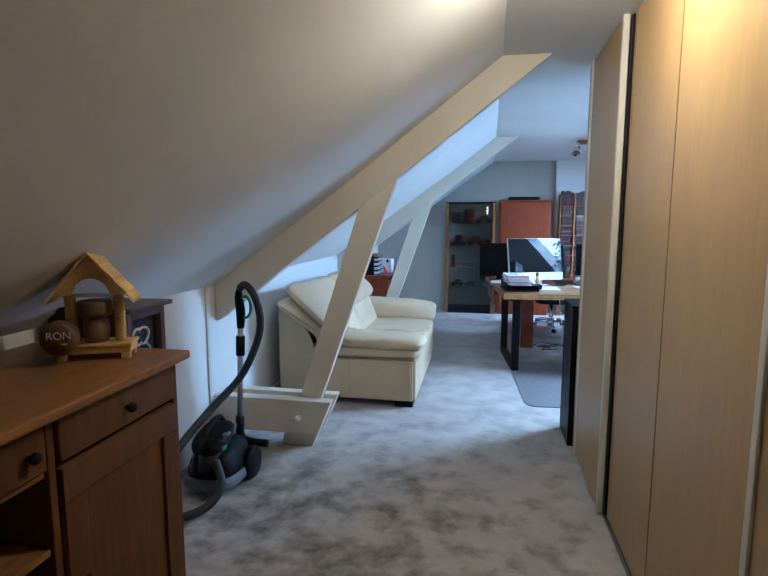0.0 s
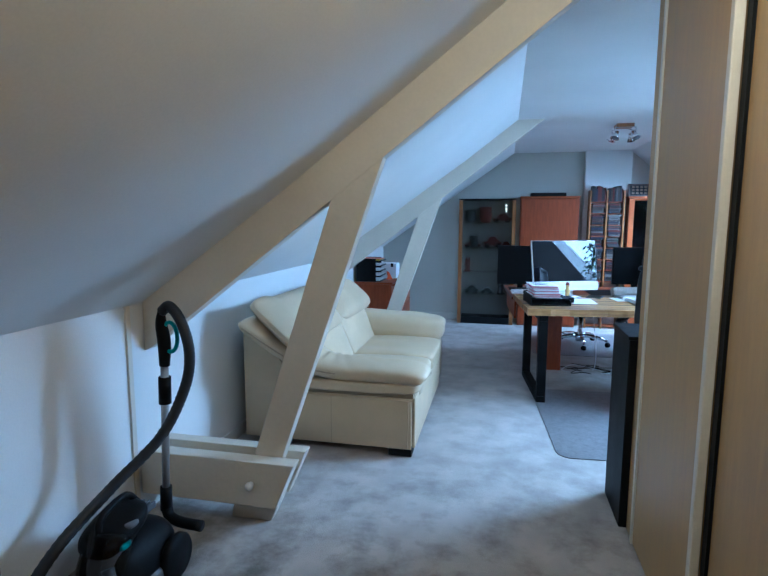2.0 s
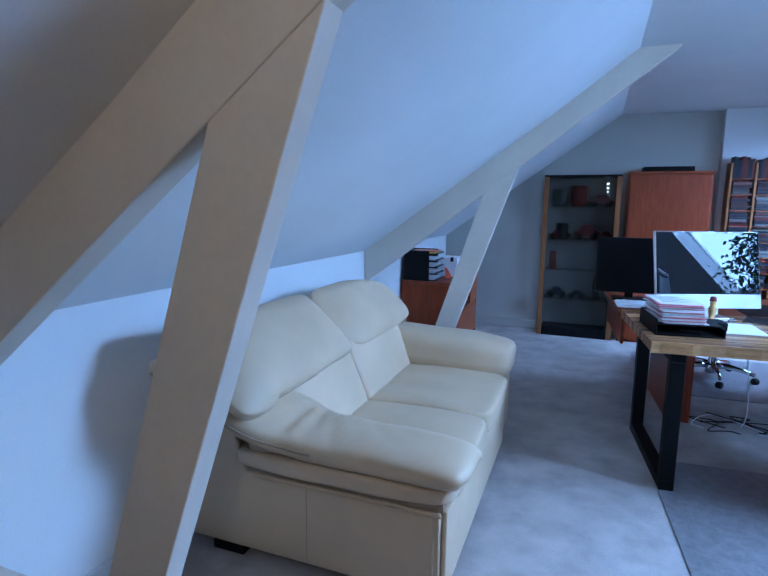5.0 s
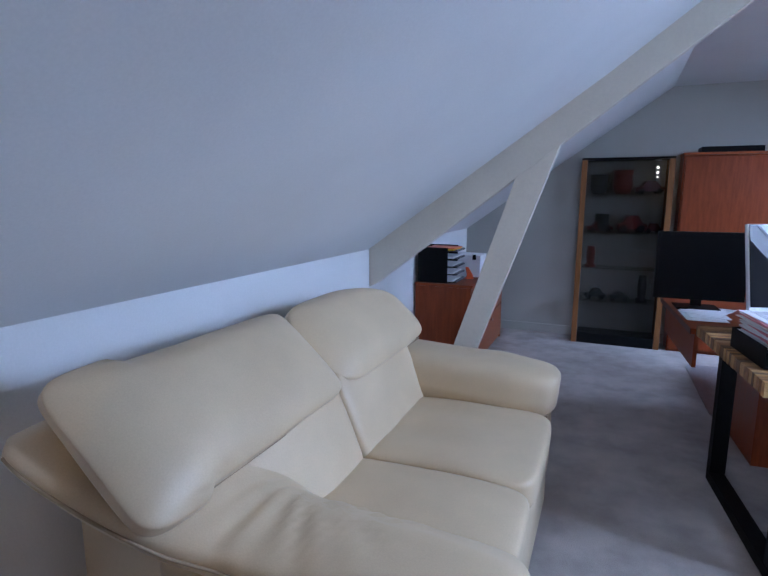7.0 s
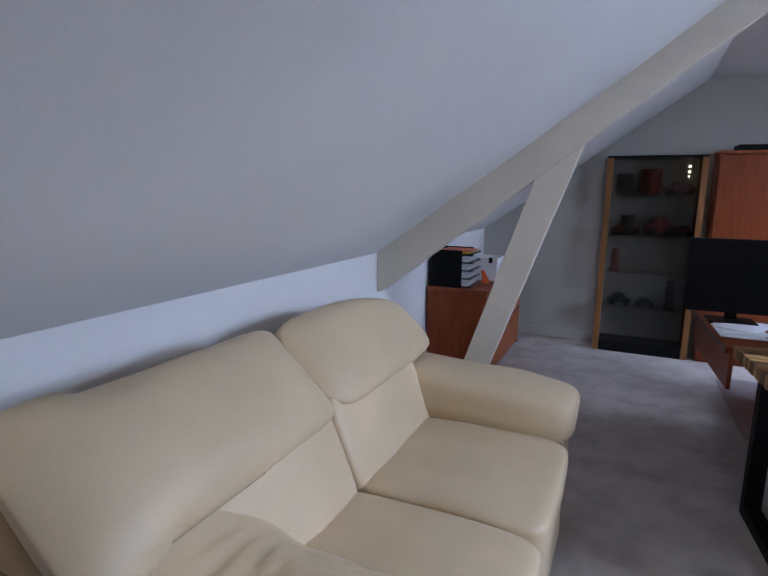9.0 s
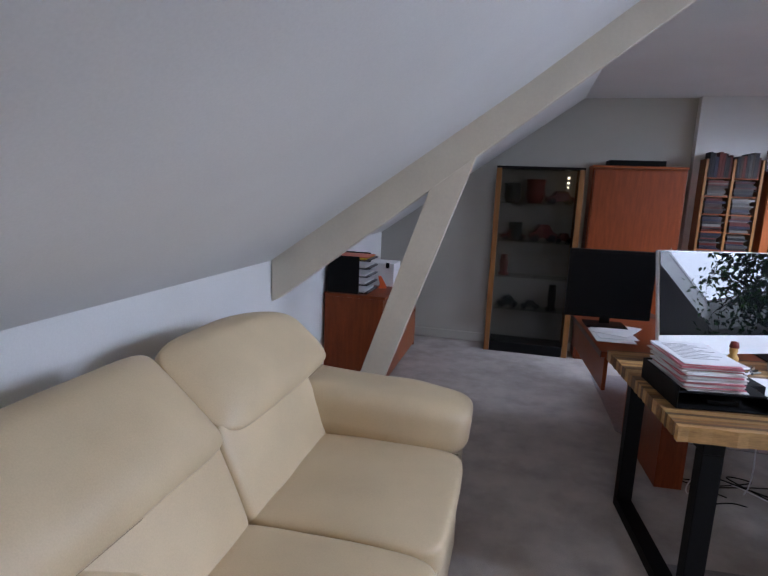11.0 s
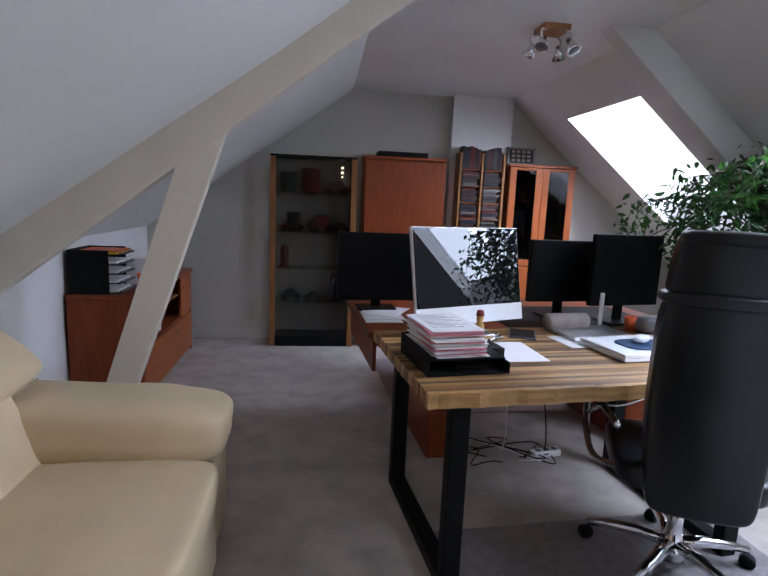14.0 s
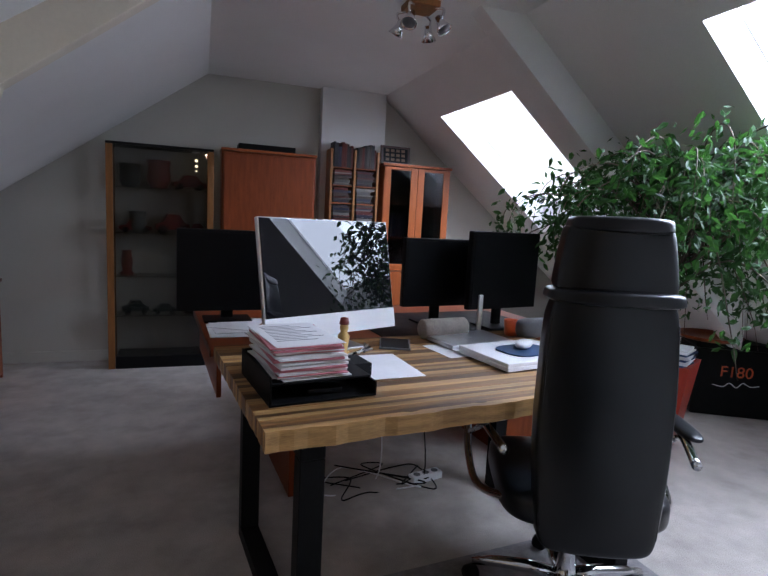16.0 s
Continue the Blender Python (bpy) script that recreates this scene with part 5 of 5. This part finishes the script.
def low_sideboard():
    X, Y = -0.03, 7.85
    c = thing("low_sideboard", "low cherry veneer sideboard with an open niche", "sideboard", m=pose(X, Y, 0))

    def b(x0, x1, y0, y1, z0, z1, bev=0.003):
        return box(x0 - X, x1 - X, y0 - Y, y1 - Y, z0, z1, bev)
    part("top", b(-0.262, 0.215, 7.14, 8.53, 0.715, 0.740, 0.004), CHERRY, c)
    part("side_panel", b(-0.26, 0.20, 7.15, 7.17, 0.0, 0.714), CHERRY, c)
    part("side_panel", b(-0.26, 0.20, 8.50, 8.52, 0.0, 0.714), CHERRY, c)
    part("back_panel", b(-0.26, -0.245, 7.17, 8.50, 0.0, 0.714), CHERRY, c)
    part("shelf", b(-0.245, 0.19, 7.17, 8.50, 0.355, 0.375), CHERRY, c)
    part("shelf", b(-0.245, 0.185, 7.17, 8.14, 0.56, 0.575), CHERRYEDGE, c)
    d = part("drop_door", b(0.185, 0.203, 7.172, 8.498, 0.03, 0.352), CHERRYEDGE, c)
    k = part("knob", knob_mesh(0.012), CHROME, d, "", True)
    k.matrix_local = pose(0.205 - X, 7.95 - Y, 0.30, 0, 90, 0)
    d = part("door", b(0.185, 0.203, 8.15, 8.498, 0.378, 0.712), CHERRYEDGE, c)
    k = part("knob", knob_mesh(0.012), CHROME, d, "", True)
    k.matrix_local = pose(0.205 - X, 8.2 - Y, 0.62, 0, 90, 0)
    s = link("white_roll", lathe([(0.0, 0.0), (0.045, 0.0), (0.05, 0.01), (0.05, 0.08), (0.045, 0.09), (0.0, 0.09)], 20), WHITEPL, None, "", True)
    s.matrix_world = pose(0.12, 7.68, 0.376)
    tagged(s, "white roll standing in the sideboard niche", "roll")
    s = link("dark_device", box(-0.12, 0.12, -0.16, 0.16, 0, 0.07, 0.008), BLACKPLASTIC)
    s.matrix_world = pose(0.04, 7.45, 0.376)
    tagged(s, "black device in the sideboard niche", "device")
    t = thing("letter_trays", "stack of dark letter trays with yellow folder on top", "tray", m=pose(-0.10, 7.33, 0.741))
    part("side", box(-0.15, 0.10, -0.16, -0.152, 0, 0.285, 0.003), BLACKPLASTIC, t)
    part("side", box(-0.15, 0.10, 0.152, 0.16, 0, 0.285, 0.003), BLACKPLASTIC, t)
    part("back", box(-0.15, -0.142, -0.152, 0.152, 0, 0.285, 0.003), BLACKPLASTIC, t)
    for k_ in range(5):
        z = 0.004 + 0.062 * k_
        part("tray", box(-0.142, 0.165, -0.151, 0.151, z, z + 0.006, 0.002), BLACKPLASTIC, t)
        part("tray_lip", box(0.15, 0.168, -0.12, 0.12, z + 0.0065, z + 0.016, 0.003), GREYPLASTIC, t)
        if k_ < 4:
            part("paper", box(-0.13, 0.14, -0.13, 0.13, z + 0.007, z + 0.022), PAPER, t)
    part("folder", box(-0.12, 0.14, -0.13, 0.13, 0.259, 0.272, 0.003), YELLOW, t, "yellow cardboard folder")
    part("folder", box(-0.10, 0.15, -0.12, 0.12, 0.2725, 0.279, 0.002), ORANGE, t, "orange cardboard folder")
    w = thing("white_box", "white cardboard box with black corner clips on the sideboard", "box", m=pose(0.05, 7.72, 0.741))
    part("body", box(-0.14, 0.12, -0.12, 0.12, 0, 0.19, 0.004), PAPER, w)
    part("clip", box(0.05, 0.08, -0.123, -0.118, 0.15, 0.195), BLACKPLASTIC, w)
    o = link("stapler", prism([(-0.035, 0.0), (0.035, 0.0), (0.03, 0.03), (-0.01, 0.10), (-0.035, 0.10), (-0.02, 0.03)], -0.02, 0.02, bevel=0.004), ORANGE)
    o.matrix_world = pose(0.10, 7.50, 0.741, 0, 0, 20)
    tagged(o, "orange plastic stapler standing on the sideboard", "stapler")


low_sideboard()

# ---------------------------------------------------------------- ceiling spotlights
def spot_bar():
    s = thing("ceiling_spotlight", "chrome and wood ceiling fitting with four unlit spots", "lamp", m=pose(2.64, 6.72, CEIL))
    part("plate", box(-0.08, 0.08, -0.08, 0.08, -0.035, -0.001, 0.004), VITRINEWOOD, s, "square wooden plate")
    for sx in (-1, 1):
        for sy in (-1, 1):
            part("arm", tube(curve_points([(sx * 0.06, sy * 0.06, -0.035), (sx * 0.095, sy * 0.085, -0.045), (sx * 0.09, sy * 0.08, -0.085)], 12), 0.007, 8), CHROME, s, "", True)
            h = part("spot_head", lathe([(0.0, 0.035), (0.018, 0.035), (0.022, 0.0), (0.042, -0.045), (0.038, -0.045), (0.018, 0.0), (0.0, 0.004)], 20), CHROME, s, "round chrome spot head", True)
            h.matrix_local = pose(sx * 0.085, sy * 0.08, -0.11, 25 * sy, -20 * sx, 0)
            g = part("lens", lathe([(0.0, 0.0), (0.036, 0.0), (0.030, -0.008), (0.0, -0.010)], 18), GREYPLASTIC, s, "", True)
            g.matrix_local = pose(sx * 0.085, sy * 0.08, -0.11, 25 * sy, -20 * sx, 0) @ pose(0, 0, -0.036)


spot_bar()

# ---------------------------------------------------------------- plant, planter and case
def planter(x, y):
    p = thing("ficus_plant", "large green weeping fig in a red tapered planter", "plant", m=pose(x, y, 0))
    w0, w1, h = 0.11, 0.175, 0.54
    bm = bmesh.new()
    rings = []
    for w, z in ((w0, 0.0), (w1, h), (w1 - 0.02, h), (w1 - 0.03, h - 0.06)):
        rings.append([bm.verts.new((sx * w, sy * w, z)) for sx, sy in ((-1, -1), (1, -1), (1, 1), (-1, 1))])
    for one, two in zip(rings, rings[1:]):
        for k in range(4):
            bm.faces.new((one[k], one[(k + 1) % 4], two[(k + 1) % 4], two[k]))
    bm.faces.new(rings[0][::-1])
    bm.faces.new(rings[-1])
    part("pot", bm, REDGLAZE, p, "red tapered planter").matrix_local = pose(0, 0, 0, 0, 0, 30)
    rng = random.Random(21)
    trunk = curve_points([(0, 0, 0.47), (-0.06, -0.02, 0.85), (-0.20, -0.16, 1.15), (-0.38, -0.32, 1.45)], 20)
    part("trunk", tube(trunk, [0.026 - 0.0007 * k for k in range(21)], 10), BARK, p, "", True)
    tips = []
    for k in range(90):
        a = rng.uniform(0, 2 * math.pi)
        start = trunk[rng.randint(9, 20)]
        reach = rng.uniform(0.30, 0.86)
        end = Vector((-0.44 + reach * 0.95 * math.cos(a), -0.36 + reach * 1.1 * math.sin(a), rng.uniform(1.05, 2.15) - 0.30 * reach))
        top = min(slope_r(x + max(end.x, start.x)), CEIL) - 0.12
        end.z = min(end.z, top)
        mid = start.lerp(end, 0.55)
        mid.z = min(slope_r(x + mid.x) - 0.10, mid.z + 0.20)
        droop = end + Vector((0.10 * math.cos(a), 0.10 * math.sin(a), -rng.uniform(0.12, 0.42)))
        pts = curve_points([start, mid, end, droop], 18)
        part("limb", tube(pts, [0.0065 - 0.0003 * j for j in range(19)], 6), BARK, p, "", True)
        tips.append(pts)
    verts, faces = [], []
    for pts in tips:
        for j in range(66):
            u = rng.uniform(0.30, 1.0)
            q = pts[int(u * 18)] + Vector((rng.gauss(0, 0.055), rng.gauss(0, 0.055), rng.gauss(-0.03, 0.06)))
            if q.z < 0.86:
                continue
            if x + q.x > 3.1 and q.z > slope_r(x + q.x) - 0.06:
                continue
            way = Vector((rng.uniform(-1, 1), rng.uniform(-1, 1), rng.uniform(-1.3, 0.1))).normalized()
            side = way.orthogonal().normalized()
            side.rotate(Matrix.Rotation(rng.uniform(0, 6.28), 3, way))
            up = way.cross(side)
            l, w = rng.uniform(0.042, 0.070), rng.uniform(0.010, 0.015)
            i = len(verts)
            verts += [q, q + way * l * 0.35 + side * w + up * 0.005, q + way * l * 0.38 - up * 0.003, q + way * l * 0.35 - side * w + up * 0.005, q + way * l * 0.75 + side * w * 0.6, q + way * l * 0.75 - side * w * 0.6, q + way * l + up * 0.006]
            faces += [(i, i + 1, i + 2), (i, i + 2, i + 3), (i + 1, i + 4, i + 2), (i + 3, i + 2, i + 5), (i + 2, i + 4, i + 6), (i + 2, i + 6, i + 5)]
    me = bpy.data.meshes.new("foliage")
    me.from_pydata([tuple(v) for v in verts], [], faces)
    me.materials.append(LEAF)
    fo = new("foliage", me)
    fo.parent = p
    tagged(fo, "many small pointed green leaves", kind="stuff")


planter(4.33, 6.46)
mg = thing("magazine_pile", "pile of white magazines resting on the planter rim", "magazines", m=pose(4.27, 6.40, 0.541, 0, 0, 30))
rngm = random.Random(2)
for k in range(9):
    o = part("magazine", box(-0.10, 0.10, -0.14, 0.14, 0, 0.011, 0.001, 1), PAPER if k % 3 else BLUEMAT, mg)
    o.matrix_local = pose(rngm.uniform(-0.01, 0.01), rngm.uniform(-0.01, 0.01), 0.0115 * k, 0, 0, rngm.uniform(-8, 8))


def case():
    c = thing("storage_trunk", "black fabric storage trunk with orange and white print", "trunk", m=pose(5.03, 6.80, 0, 0, 0, -30))
    part("body", box(0.0, 0.75, 0.0, 0.36, 0.0, 0.50, 0.012), BLACKPLASTIC, c)
    part("lid", box(-0.008, 0.758, -0.008, 0.368, 0.502, 0.55, 0.012), BLACKPLASTIC, c)
    text_mesh("F180", 0.115, 0.001, ORANGE, c, pose(0.28, -0.0015, 0.335, 90, 0, 0), "lettering", "orange printed letters")
    pts = curve_points([(0.13, -0.002, 0.235), (0.2, -0.002, 0.225), (0.24, -0.002, 0.255), (0.29, -0.002, 0.225), (0.33, -0.002, 0.262), (0.38, -0.002, 0.24), (0.44, -0.002, 0.25)], 40)
    part("print_line", tube(pts, 0.003, 6), WHITEPL, c, "white scribbled print")
    t = link("wooden_tray", lathe([(0.0, 0.0), (0.20, 0.0), (0.23, 0.03), (0.22, 0.03), (0.19, 0.008), (0.0, 0.008)], 30), CHERRY, None, "", True)
    t.matrix_world = pose(5.20, 6.86, 0.552)
    tagged(t, "round brown wooden tray lying on the trunk", "tray")


case()
